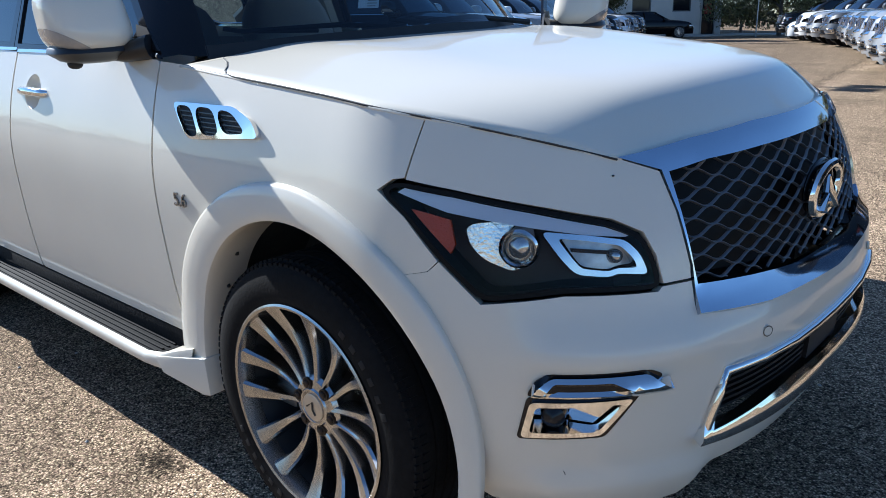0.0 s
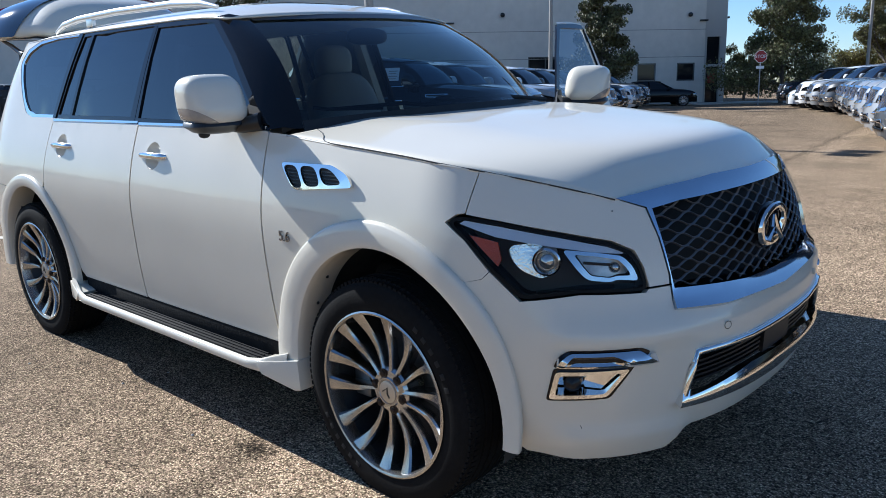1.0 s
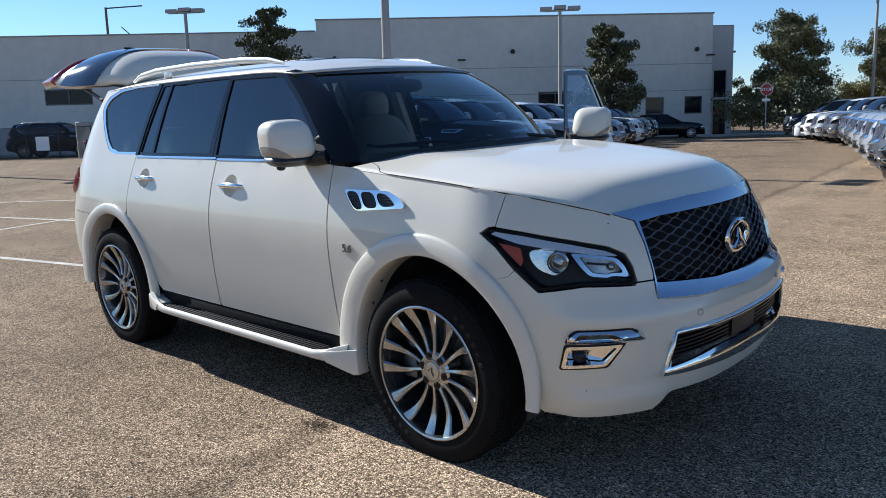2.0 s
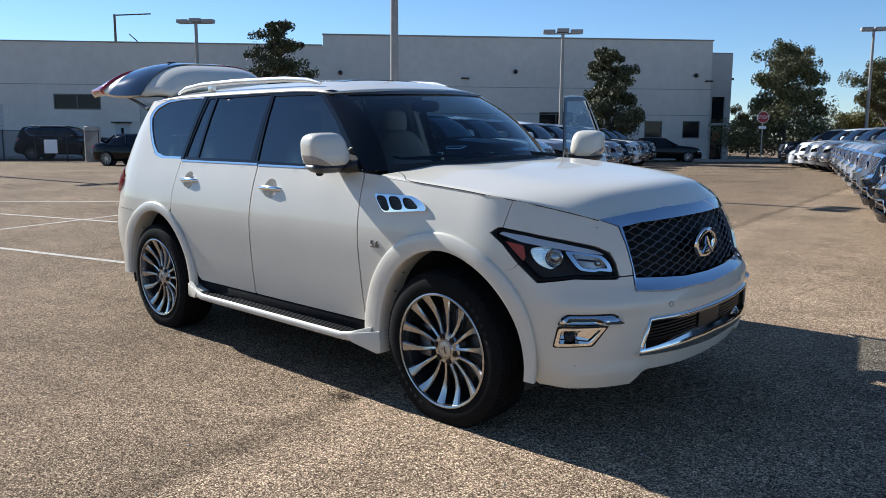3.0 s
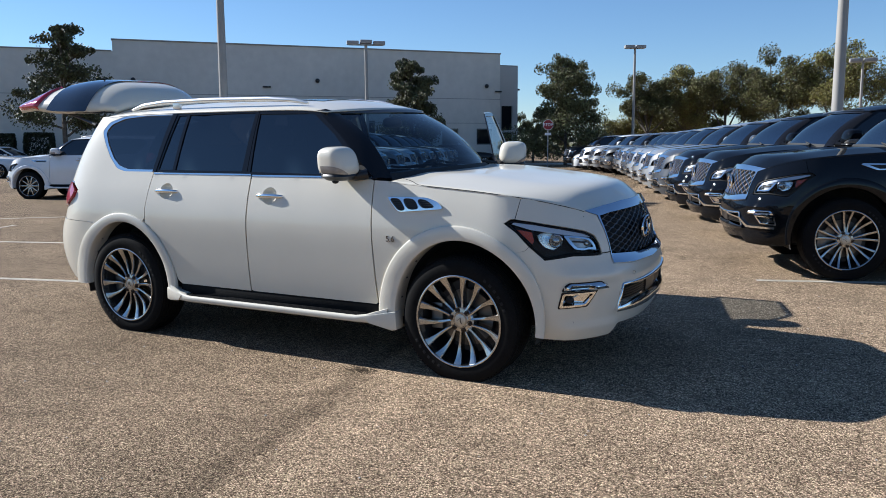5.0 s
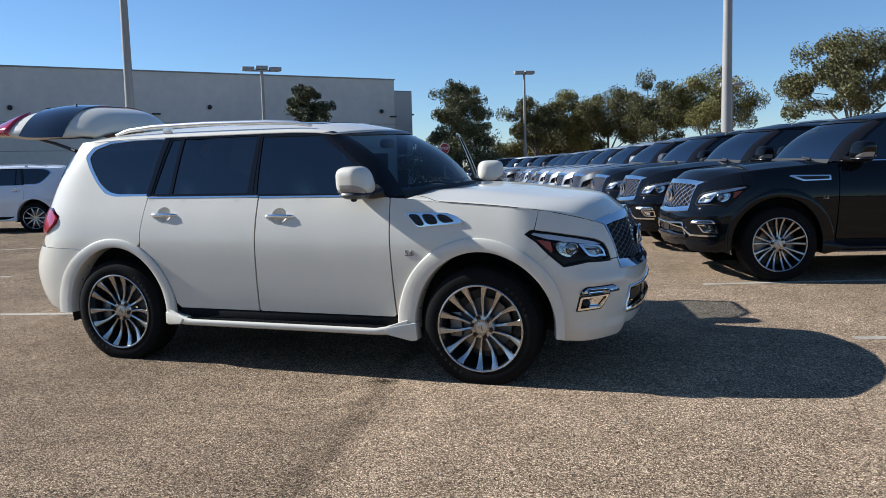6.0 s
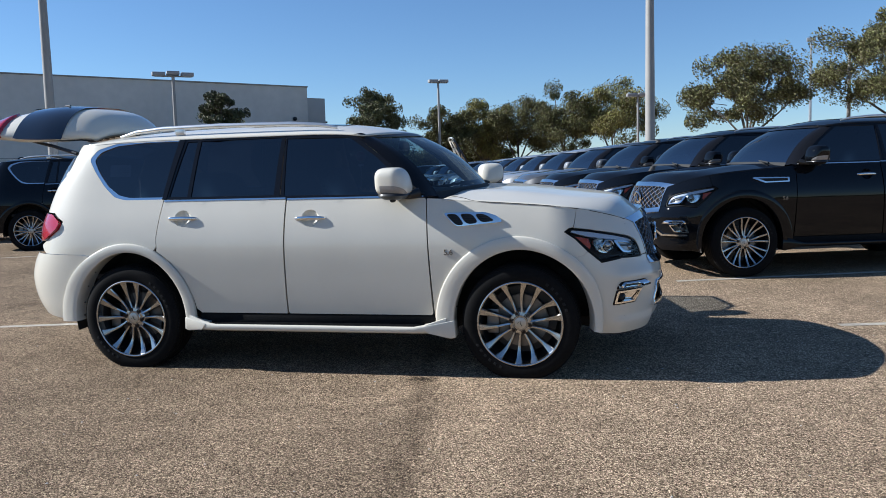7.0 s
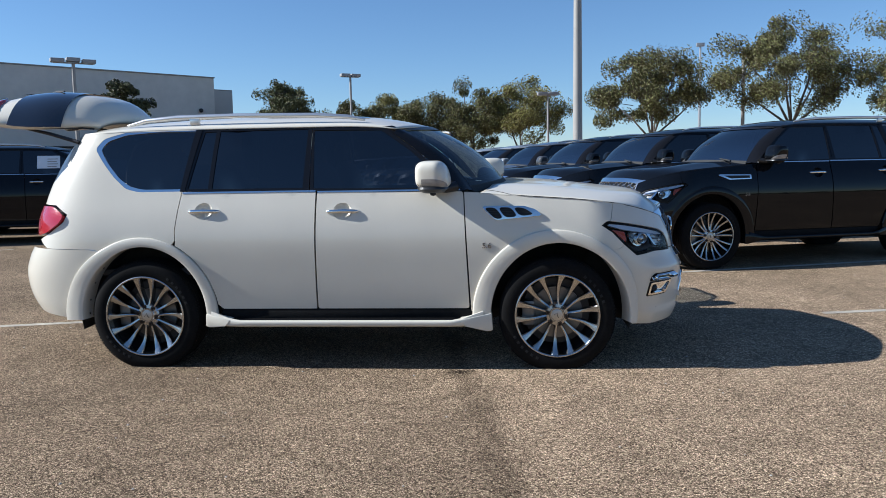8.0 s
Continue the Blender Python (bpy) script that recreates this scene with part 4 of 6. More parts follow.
    half = [flank(u, z, .006) for u, z in ((1.5, .628), (1.36, .63), (1.24, .633), (1.1, .64), (1.02, .645), (.988, .643), (.972, .6), (.958, .55), (.945, .5))]
    bead = tube_bm([Vector((p.x, -p.y, p.z)) for p in half[:0:-1]] + half, .012, 8)
    part("frame_bead", bead, CHROME, lowg, angle=70)
    panel("intake", LOWER_IN[:3] + [(1.5, .612), (1.5, .522)] + LOWER_IN[5:], BLACK_MATT, lowg, surf=off(-.06), sides="J", step=.05, lip=0)
    for k in range(5):
        z = .535 + k * .016
        poly = [(.985 + .01 * k * .3, z), (1.36, z), (1.36, z + .007), (.985 + .01 * k * .3, z + .007)]
        panel("slat", poly, BLACK_TRIM, lowg, surf=off(-.012), step=.06, lip=.02)
    panel("sensor_cover", [(1.38, .526), (1.5, .526), (1.5, .61), (1.38, .61)], BLACK_TRIM, lowg, surf=off(-.006), sides="J", step=.05, lip=.03, seam_u=1.5)
    for sd in "RL":
        inner_fog = rounded([(.601, .551), (.614, .616), (.766, .622), (.722, .557)], .01)
        fog = panel("fog_lamp", rounded(FOG_LOW, .012), CHROME, car, surf=off(.010), sides=sd, holes=[inner_fog], step=.02, lip=.05, label="chrome-framed fog lamp")[0]
        panel("fog_surround", rounded([(.577, .529), (.598, .637), (.80, .641), (.735, .538)], .012), GLOSS_BLACK, fog, surf=off(.003), sides=sd, holes=[rounded([(.59, .541), (.608, .624), (.782, .629), (.726, .551)], .012)], step=.03, lip=.01)
        panel("fog_back", inner_fog, LAMP_RING, fog, surf=off(-.045), sides=sd, step=.03, lip=0)
        panel("fog_reflector", [(.672, .563), (.668, .592), (.70, .612), (.752, .615), (.715, .563)], CHROME, fog, surf=lambda u, z: flank(u, z, -.035 + .03 * max(0, (u - .668) / .08)), sides=sd, step=.02, lip=.01)
        drl = rounded([(.626, .655), (.646, .682), (.745, .682), (.785, .662), (.775, .655)], .006)

        def brow_surf(u, z, lift=0.0):
            return flank(u, z, .010 + lift + .022 * math.sin(math.pi * max(0.0, min(1.0, (z - .638) / .055))))
        trim = panel("fog_trim", rounded(FOG_UP, .01), CHROME, fog, surf=brow_surf, sides=sd, holes=[drl], step=.012, lip=.03)[0]
        # black sheet round the trim: the shade of its gap, put in as colour
        panel("fog_trim_shade", rounded([(.597, .641), (.612, .676), (.636, .697), (.812, .696), (.84, .68), (.80, .64)], .01), GLOSS_BLACK, fog, surf=off(.006), sides=sd, step=.03, lip=.01)
        panel("daylight_lamp", drl, GLOSS_BLACK, fog, surf=lambda u, z: brow_surf(u, z, -.007), sides=sd, step=.02, lip=0)
        c = flank(.643, .585, -.012)
        s = 1 if sd == "R" else -1
        n = (flank(.643, .585, 0) - flank(.643, .585, -.03)).normalized()
        bm = lathe_bm([(.0, .018), (.016, .014), (.026, .006), (.03, -.02)], axis_y=False, segs=20)
        bm.transform(Matrix.Translation((c.x, c.y * s, c.z)) @ Vector((n.x, n.y * s, 0)).to_track_quat("Z", "Y").to_matrix().to_4x4())
        part("fog_lens", bm, DARK_PANE, fog)
    if near:
        for u, z in ((1.111, .70), (.655, .437)):
            for s in (1, -1):
                c = flank(u, z, .002)
                n = (flank(u, z, .01) - c).normalized()
                bm = lathe_bm([(.0, .002), (.0105, .002), (.0105, .0005), (.0125, .0005), (.0125, -.004)], axis_y=False, segs=20)
                bm.transform(Matrix.Translation((c.x, c.y * s, c.z)) @ Vector((n.x, n.y * s, n.z)).to_track_quat("Z", "Y").to_matrix().to_4x4())
                part("parking_sensor", bm, body, car)
                bm = lathe_bm([(.0115, .0025), (.0135, .0025)], axis_y=False, segs=20)
                bm.transform(Matrix.Translation((c.x, c.y * s, c.z)) @ Vector((n.x, n.y * s, n.z)).to_track_quat("Z", "Y").to_matrix().to_4x4())
                part("sensor_ring", bm, BLACK_TRIM, car)
    if open_up:
        part("paint_chip", blob_bm(tuple(flank(.753, 1.082, .001)), (.0032, .0032, .002), 2.0, 8, 6), BLACK_TRIM, car, "small dark chip in the paint")
        for pts in (((.615, .362), (.632, .353), (.66, .355)), ((.734, .423), (.76, .427), (.8, .421))):
            part("scuff", tube_bm([flank(u, z, .0006) for u, z in pts], [.0006, .0016, .0006], 5), BLACK_MATT, car, "thin dark scuff on the bumper")
    # --- side vents and badge
    vent = rounded([(-.536, 1.20), (-.234, 1.203), (-.145, 1.175), (-.104, 1.133), (-.434, 1.104)], .025)
    slots = [rounded([(-.520, 1.192), (-.436, 1.193), (-.378, 1.117), (-.437, 1.110)], .034, 6), rounded([(-.418, 1.193), (-.326, 1.193), (-.277, 1.127), (-.365, 1.119)], .034, 6), rounded([(-.309, 1.192), (-.236, 1.189), (-.158, 1.140), (-.262, 1.130)], .034, 6)]
    if not open_up:
        vent = rounded([(-.56, 1.17), (-.56, 1.115), (-.25, 1.11), (-.10, 1.165), (-.12, 1.178)], .008)
        slots = [rounded([(-.54, 1.158), (-.54, 1.128), (-.27, 1.123), (-.17, 1.162)], .006)]
        for q in (vent, slots[0]):
            if signed_area(q) < 0:
                q.reverse()
        panel("bumper_blade", [(.60, .52), (.86, .52), (.97, .60), (1.3, .625), (1.3, .61), (.985, .585), (.875, .50), (.60, .50)][::-1], CHROME, car, surf=off(.02), step=.05, lip=.03)
    for sd in "RL":
        vt = panel("side_vent", vent, CHROME, car, surf=lambda u, z: flank(u, z, .011 + .005 * math.sin(math.pi * min(1.0, max(0.0, (z - 1.09) / .125)))), sides=sd, holes=slots, step=.04, lip=.02, label="chrome side vent with three dark slots")[0]
        for q in slots:
            panel("vent_mesh", q, BLACK_MATT, vt, surf=off(.004), sides=sd, step=.06, lip=0)
            x0, x1 = min(p[0] for p in q), max(p[0] for p in q)
            if near:
                for k in range(5):
                    z = 1.128 + k * .012
                    xs = [x for x in [x0 + (x1 - x0) * i / 20 for i in range(21)] if inside((x, z), q)]
                    if len(xs) > 3:
                        panel("vent_slat", [(xs[0], z), (xs[-1], z), (xs[-1], z + .003), (xs[0], z + .003)], BLACK_TRIM, vt, surf=off(.009), sides=sd, step=.06, lip=.004)
    if near:
        for s in (1, -1):
            txt = bpy.data.curves.new("badge", "FONT")
            txt.body, txt.size, txt.extrude, txt.align_x, txt.align_y = "5.6", .056, .003, "CENTER", "CENTER"
            txt.materials.append(BADGE)
            b = new("badge", txt)
            b.parent = car
            b.matrix_basis = pose(-.50, -s * .9875, .921, 90, 0, 0 if s > 0 else 180)
            b["label"] = "small chrome displacement badge"
    # --- handles
    for sd in "RL":
        s = 1 if sd == "R" else -1
        for dd, (hx, hz) in zip(doors[sd], HANDLES):
            rings, n = 7, 24
            verts, faces = [], []
            for i in range(rings + 1):
                r = i / rings
                for k in range(n):
                    a = math.tau * k / n
                    p = flank(hx + .069 * r * math.cos(a), hz + .061 * r * math.sin(a), -.034 * (1 - r ** 2.6) - .001)
                    verts.append(Vector((p.x, p.y * s, p.z)))
            for i in range(rings):
                for k in range(n):
                    q = [i * n + k, (i + 1) * n + k, (i + 1) * n + (k + 1) % n, i * n + (k + 1) % n]
                    faces.append(q if s > 0 else q[::-1])
            mesh_part("handle_cup", verts, faces, body, dd, angle=80)
            y = -curve(hz, WIDTH)
            bm = tube_bm([(hx - .118, (y + .008) * s, hz), (hx - .108, (y - .004) * s, hz), (hx - .085, (y - .009) * s, hz + .001), (hx, (y - .014) * s, hz + .003), (hx + .085, (y - .010) * s, hz + .001), (hx + .108, (y - .005) * s, hz), (hx + .118, (y + .008) * s, hz)], [.009, .013, .0155, .017, .0155, .013, .009], 12)
            part("door_handle", bm, CHROME, dd, "chrome door handle", angle=70)
    # --- mirrors

    def mirror_bm(grow, nu, nv, s):
        bm = blob_bm((0, 0, 0), (.108 * grow, .128 * grow, .1 * grow), 3.5, nu, nv)
        for q in bm.verts:
            q.co.x += .02 * (1 - (q.co.y / .145) ** 2) * (1 if q.co.x > 0 else .2)
            k = (q.co.z + .105) / .21
            q.co.y *= .9 + .1 * k if q.co.y * s < 0 else 1.06 - .26 * k
            if q.co.x > 0:
                q.co.x *= 1.12 - .42 * k * k
        return bm
    for s in (1, -1):
        par = doors["R" if s > 0 else "L"][0]
        place = Matrix.Translation((-.885, -1.01 * s, 1.435)) @ Matrix.Rotation(radians(-8 * s), 4, "Z")
        bm = mirror_bm(1, 56, 44, s)
        bm.transform(place)
        mir = part("side_mirror", bm, body, par, angle=60)
        bm = mirror_bm(1.010, 56, 44, s)
        for at, out in (((0, 0, -.098), (0, .6 * s, 1)), ((-.045, 0, 0), (-1, 0, 0)), ((0, 0, -.09), (0, 0, -1))):
            bmesh.ops.bisect_plane(bm, geom=bm.verts[:] + bm.edges[:] + bm.faces[:], plane_co=at, plane_no=out, clear_outer=True)
        bm.transform(place)
        part("indicator", bm, INDICATOR, mir, "clear striped indicator lens", angle=60)
        bm = blob_bm((0, 0, 0), (.108, .121, .034), 2.8, 28, 10)
        for q in bm.verts:
            if q.co.z < 0:
                q.co.x *= .82
                q.co.y *= .86
        bm.transform(Matrix.Translation((-.872, -1.005 * s, 1.337)) @ Matrix.Rotation(radians(-8 * s), 4, "Z"))
        part("mirror_base", bm, BLACK_TRIM, mir)
        part("mirror_lens", blob_bm((-.87, -1.06 * s, 1.305), (.022, .022, .016), 2.2, 12, 8), BLACK_MATT, mir)
        part("mirror_arm", tube_bm([(-.86, -.97 * s, 1.338), (-.79, -.935 * s, 1.33), (-.72, -.89 * s, 1.345)], [.028, .03, .038], 10), BLACK_TRIM, mir)
        bm = box_bm((-.006, -.10, -.07), (.002, .10, .07), .01)
        bm.transform(Matrix.Translation((-.952, -1.0 * s, 1.43)) @ Matrix.Rotation(radians(-8 * s), 4, "Z"))
        part("mirror_glass", bm, CHROME, mir)
        tri = [(-.68, 1.335), (-.80, 1.34), (-.84, 1.41), (-.77, 1.40)]
        panel("mirror_sail", tri[::-1] if signed_area(tri) < 0 else tri, BLACK_TRIM, mir, surf=off(.006), sides="R" if s > 0 else "L", step=.05, lip=.01)
    # --- running boards
    for s in (1, -1):
        n = 26
        secs = []
        for k in range(n + 1):
            x = -2.56 + 2.03 * k / n
            e = min(1.0, min(k, n - k) / 2.5)
            secs.append((x, e))
        verts, faces = [], []
        for x, e in secs:
            yo = 1.005 + .045 * e
            for y, z in ((.93, .345), (yo - .02, .338), (yo, .352), (yo, .375 + .05 * (1 - e)), (yo - .006, .386 + .06 * (1 - e)), (yo - .020, .388 + .06 * (1 - e)), (yo - .022, .38)):
                verts.append(Vector((x, -y * s, z)))
        m7 = 7
        for k in range(n):
            for j in range(m7 - 1):
                a = k * m7 + j
                q = [a, a + m7, a + m7 + 1, a + 1]
                faces.append(q if s > 0 else q[::-1])
        rb = mesh_part("running_board", verts, faces, body, car, angle=60)
        part("step_tread", box_bm((-2.38, -.905 * s, .355), (-.72, -1.03 * s, .383), .004), TREAD, rb, "black ribbed step tread")
        if near:
            for k in range(5):
                y = .922 + k * .022
                part("tread_rib", box_bm((-2.36, -(y) * s, .382), (-.74, -(y + .008) * s, .388)), TREAD, rb)
        part("sill", box_bm((-2.5, -.90 * s, .38), (-.6, -.945 * s, .455), .012), TREAD, car)
        for ends in (((-.70, .392), (-.47, .43), (-.462, .305), (-.50, .296), (-.66, .343)), ((-2.40, .392), (-2.60, .43), (-2.605, .335), (-2.57, .325), (-2.44, .343))):
            bm = bmesh.new()
            outer = [bm.verts.new((x, -(1.0 if k in (1, 2, 3) else 1.045) * s, z)) for k, (x, z) in enumerate(ends)]
            inner = [bm.verts.new((x, -.90 * s, z)) for x, z in ends]
            bm.faces.new(outer)
            bm.faces.new(inner[::-1])
            for k in range(5):
                bm.faces.new((outer[k], inner[k], inner[(k + 1) % 5], outer[(k + 1) % 5]))
            bmesh.ops.recalc_face_normals(bm, faces=bm.faces)
            bmesh.ops.bevel(bm, geom=list(bm.edges), offset=.008, segments=2, profile=.6, affect="EDGES")
            part("mud_guard", bm, body, rb, angle=50)
    # --- lamps at the back
    panel("tail_lamp", rounded(TAIL_LAMP, .036, 6), RED_LENS, car, surf=lambda u, z: flank(u, z, .006 + .018 * max(0.0, math.cos((z - 1.12) * 12))), step=.04, lip=.03, label="red tail lamp")
    # --- roof rails, sunroof
    for s in (1, -1):
        pts = [(-1.42, .60, 1.85), (-1.55, .607, 1.876), (-1.8, .612, 1.894), (-2.4, .612, 1.905), (-2.9, .606, 1.90), (-3.15, .60, 1.88), (-3.3, .59, 1.845)]
        bm = tube_bm([(x, -y * s, z - .006) for x, y, z in pts], [.010, .018, .020, .020, .020, .018, .010], 12)
        for q in bm.verts:
            q.co.z = 1.84 + (q.co.z - 1.84) * .96
        rail = part("roof_rail", bm, RAIL_METAL, car, "brushed metal roof rail", angle=70)
        part("rail_foot", box_bm((-2.79, -.598 * s, 1.835), (-2.71, -.624 * s, 1.888), .008), RAIL_METAL, rail)
    if near:
        grid_part("sunroof", lambda x, t: roof_surf(x, t) + Vector((0, 0, .004)), -2.25, -1.42, -.55, .55, 8, 8, GLOSS_BLACK, car)
        bm = blob_bm((-3.45, 0, 1.87), (.09, .02, .035), 2.0, 12, 8)
        part("roof_antenna", bm, body, car)
    # --- cabin
    part("dashboard", blob_bm((-.72, 0, 1.17), (.28, .78, .16), 3.5), DASH, car)
    for s in (1, -1):
        seat = part("front_seat", blob_bm((-1.45, -.42 * s, .92), (.28, .26, .1), 3.5), BEIGE, car, "cream leather front seat")
        bm = blob_bm((0, 0, 0), (.09, .26, .33), 3.2)
        bm.transform(Matrix.Translation((-1.74, -.42 * s, 1.2)) @ Matrix.Rotation(radians(-14), 4, "Y"))
        part("backrest", bm, BEIGE, seat)
        part("headrest", blob_bm((-1.84, -.42 * s, 1.585), (.06, .13, .1), 2.8), BEIGE, seat)
        if near:
            for k in (-.05, .05):
                part("headrest_post", tube_bm([(-1.82, -.42 * s + k, 1.44), (-1.83, -.42 * s + k, 1.53)], .008, 6), SATIN, seat)
    bench = part("rear_bench", blob_bm((-2.55, 0, .95), (.28, .72, .1), 4), BEIGE, car)
    bm = blob_bm((0, 0, 0), (.09, .7, .32), 4)
    bm.transform(Matrix.Translation((-2.85, 0, 1.2)) @ Matrix.Rotation(radians(-14), 4, "Y"))
    part("bench_back", bm, BEIGE, bench)
    part("cabin_floor", box_bm((-3.9, -.86, .70), (-.55, .86, .75), .01), DASH, car)
    if near:
        bm = bmesh.new()
        rr = []
        mm = Matrix.Translation((-1.02, .42, 1.2)) @ Matrix.Rotation(radians(-65), 4, "Y")
        for k in range(28):
            a = math.tau * k / 28
            d = Vector((math.cos(a), math.sin(a), 0))
            rr.append([bm.verts.new(mm @ (d * (.185 + .016 * math.cos(b)) + Vector((0, 0, .016 * math.sin(b))))) for b in [math.tau * j / 8 for j in range(8)]])
        for k in range(28):
            for j in range(8):
                bm.faces.new((rr[k][j], rr[(k + 1) % 28][j], rr[(k + 1) % 28][(j + 1) % 8], rr[k][(j + 1) % 8]))
        for a in (0, 120, 240):
            e = Vector((math.cos(radians(a + 30)), math.sin(radians(a + 30)), 0)) * .18
            tube_bm([mm @ Vector((0, 0, -.02)), mm @ e], [.03, .018], 6, bm)
        bmesh.ops.recalc_face_normals(bm, faces=bm.faces)
        part("steering_wheel", bm, DASH, car, "dark steering wheel")
        part("rear_view_mirror", blob_bm((-1.06, 0, 1.69), (.025, .13, .04), 3), BLACK_TRIM, car)
        for s in (1, -1):
            part("pillar_trim", tube_bm([(-1.82, -.77 * s, 1.25), (-1.85, -.62 * s, 1.74)], [.05, .04], 6), BEIGE, car)
        grid_part("headliner", lambda x, t: roof_surf(x, t) - Vector((0, 0, .035)), -3.6, -1.25, -.95, .95, 10, 8, BEIGE, car, flip=True)
    # --- wheels
    for x in (0, REAR_X):
        make_wheel(car, x, -.858, False, detail=near, split=not open_up)
        make_wheel(car, x, .858, True, detail=near, split=not open_up)
    # --- tail door

    def gate_surf(s, t):
        # closed: t from the roof hinge (0) to the bumper (1)
        z = 1.80 - t * .95
        x = curve(z, TAIL) + .02
        w = min(curve(z, WIDTH) - .10, .80)
        k = abs(s)
        return Vector((x + .16 * k ** 3, -w * s, z))
    def raised_surf(s, t):
        # swung up on its roof hinge, arched across
        k = abs(s)
        zc = curve(t, [(0, 1.90), (.07, 2.00), (.16, 2.075), (.30, 2.12), (.5, 2.13), (.75, 2.085), (1, 1.98)])
        drop = curve(t, [(0, .05), (.10, .17), (.22, .25), (.5, .27), (.8, .17), (1, .09)])
        wide = curve(t, [(0, .53), (.2, .64), (.4, .73), (.7, .78), (1, .76)])
        x = -3.47 - 1.27 * t - (.10 - .26 * t) * k * k
        return Vector((x, -wide * s, zc - drop * k ** 3.8))
    surf = raised_surf if open_up else gate_surf
    flip = True
    up = Vector((0, 0, .011)) if open_up else Vector((-.008, 0, .002))
    gate = grid_part("tail_gate", surf, -1, 1, 0, 1, 24, 24, body, car, flip=flip, thick=.05)
    if open_up:
        grid_part("tail_window", lambda s, t: surf(s, t - .045 * s * s * (.60 - t) / .32) + up, -1.02, 1.02, .28, .60, 28, 12, GATE_GLASS, gate, flip=flip)
        grid_part("gate_lining", lambda s, t: surf(s, t) - Vector((0, 0, .06)), -.96, .96, .05, .97, 12, 12, DASH, gate, flip=not flip)
        part("gate_wiper", tube_bm([surf(.05, .60) + up * 2, surf(.25, .5) + up * 2, surf(.45, .38) + up * 2], .008, 6), BLACK_MATT, gate)
        lamp_t = (.72, .99)
    else:
        grid_part("tail_window", lambda s, t: surf(s, t) + up, -.86, .86, .07, .47, 10, 8, GLOSS_BLACK, gate, flip=flip)
        lamp_t = (.60, .80)
    for s in (1, -1):
        grid_part("gate_lamp", lambda a, t: surf(a, t) + up * 2, .60 * s, 1.02 * s, *lamp_t, 6, 6, RED_LENS, gate, "red gate lamp", flip=(s > 0) == flip, thick=.04)
    grid_part("gate_trim", lambda s, t: surf(s, t) + up * 2, -.55, .55, .63, .68, 10, 2, CHROME, gate, flip=flip)
    if open_up:
        for s in (1, -1):
            part("gas_strut", tube_bm([(-3.66, -.68 * s, 1.72), (-3.9, -.66 * s, 1.79), (-4.2, -.64 * s, 1.86)], [.016, .014, .009], 8), BLACK_TRIM, car)
        edge = [flank(u, z, -.016) for u, z in ((-1.803, 1.30), (-1.803, 1.42), (-1.803, 1.55), (-1.803, 1.68), (-1.803, 1.775), (-1.785, 1.796), (-1.6, 1.80), (-1.4, 1.797), (-1.27, 1.787))]
        part("frame_edge", tube_bm([(p.x, -p.y, p.z) for p in edge], [.02, .02, .019, .018, .016, .012, .010, .010, .010], 8), body, doors["L"][0], "painted inner edge of the open door's window frame")
        hd = Vector((-.66, .90, 0))
        doors["L"][0].matrix_basis = Matrix.Translation(hd + Vector((.09, .02, -.03))) @ Matrix.Rotation(radians(-74), 4, "Z") @ Matrix.Translation(-hd)
    return car

# ---------------------------------------------------------------- building


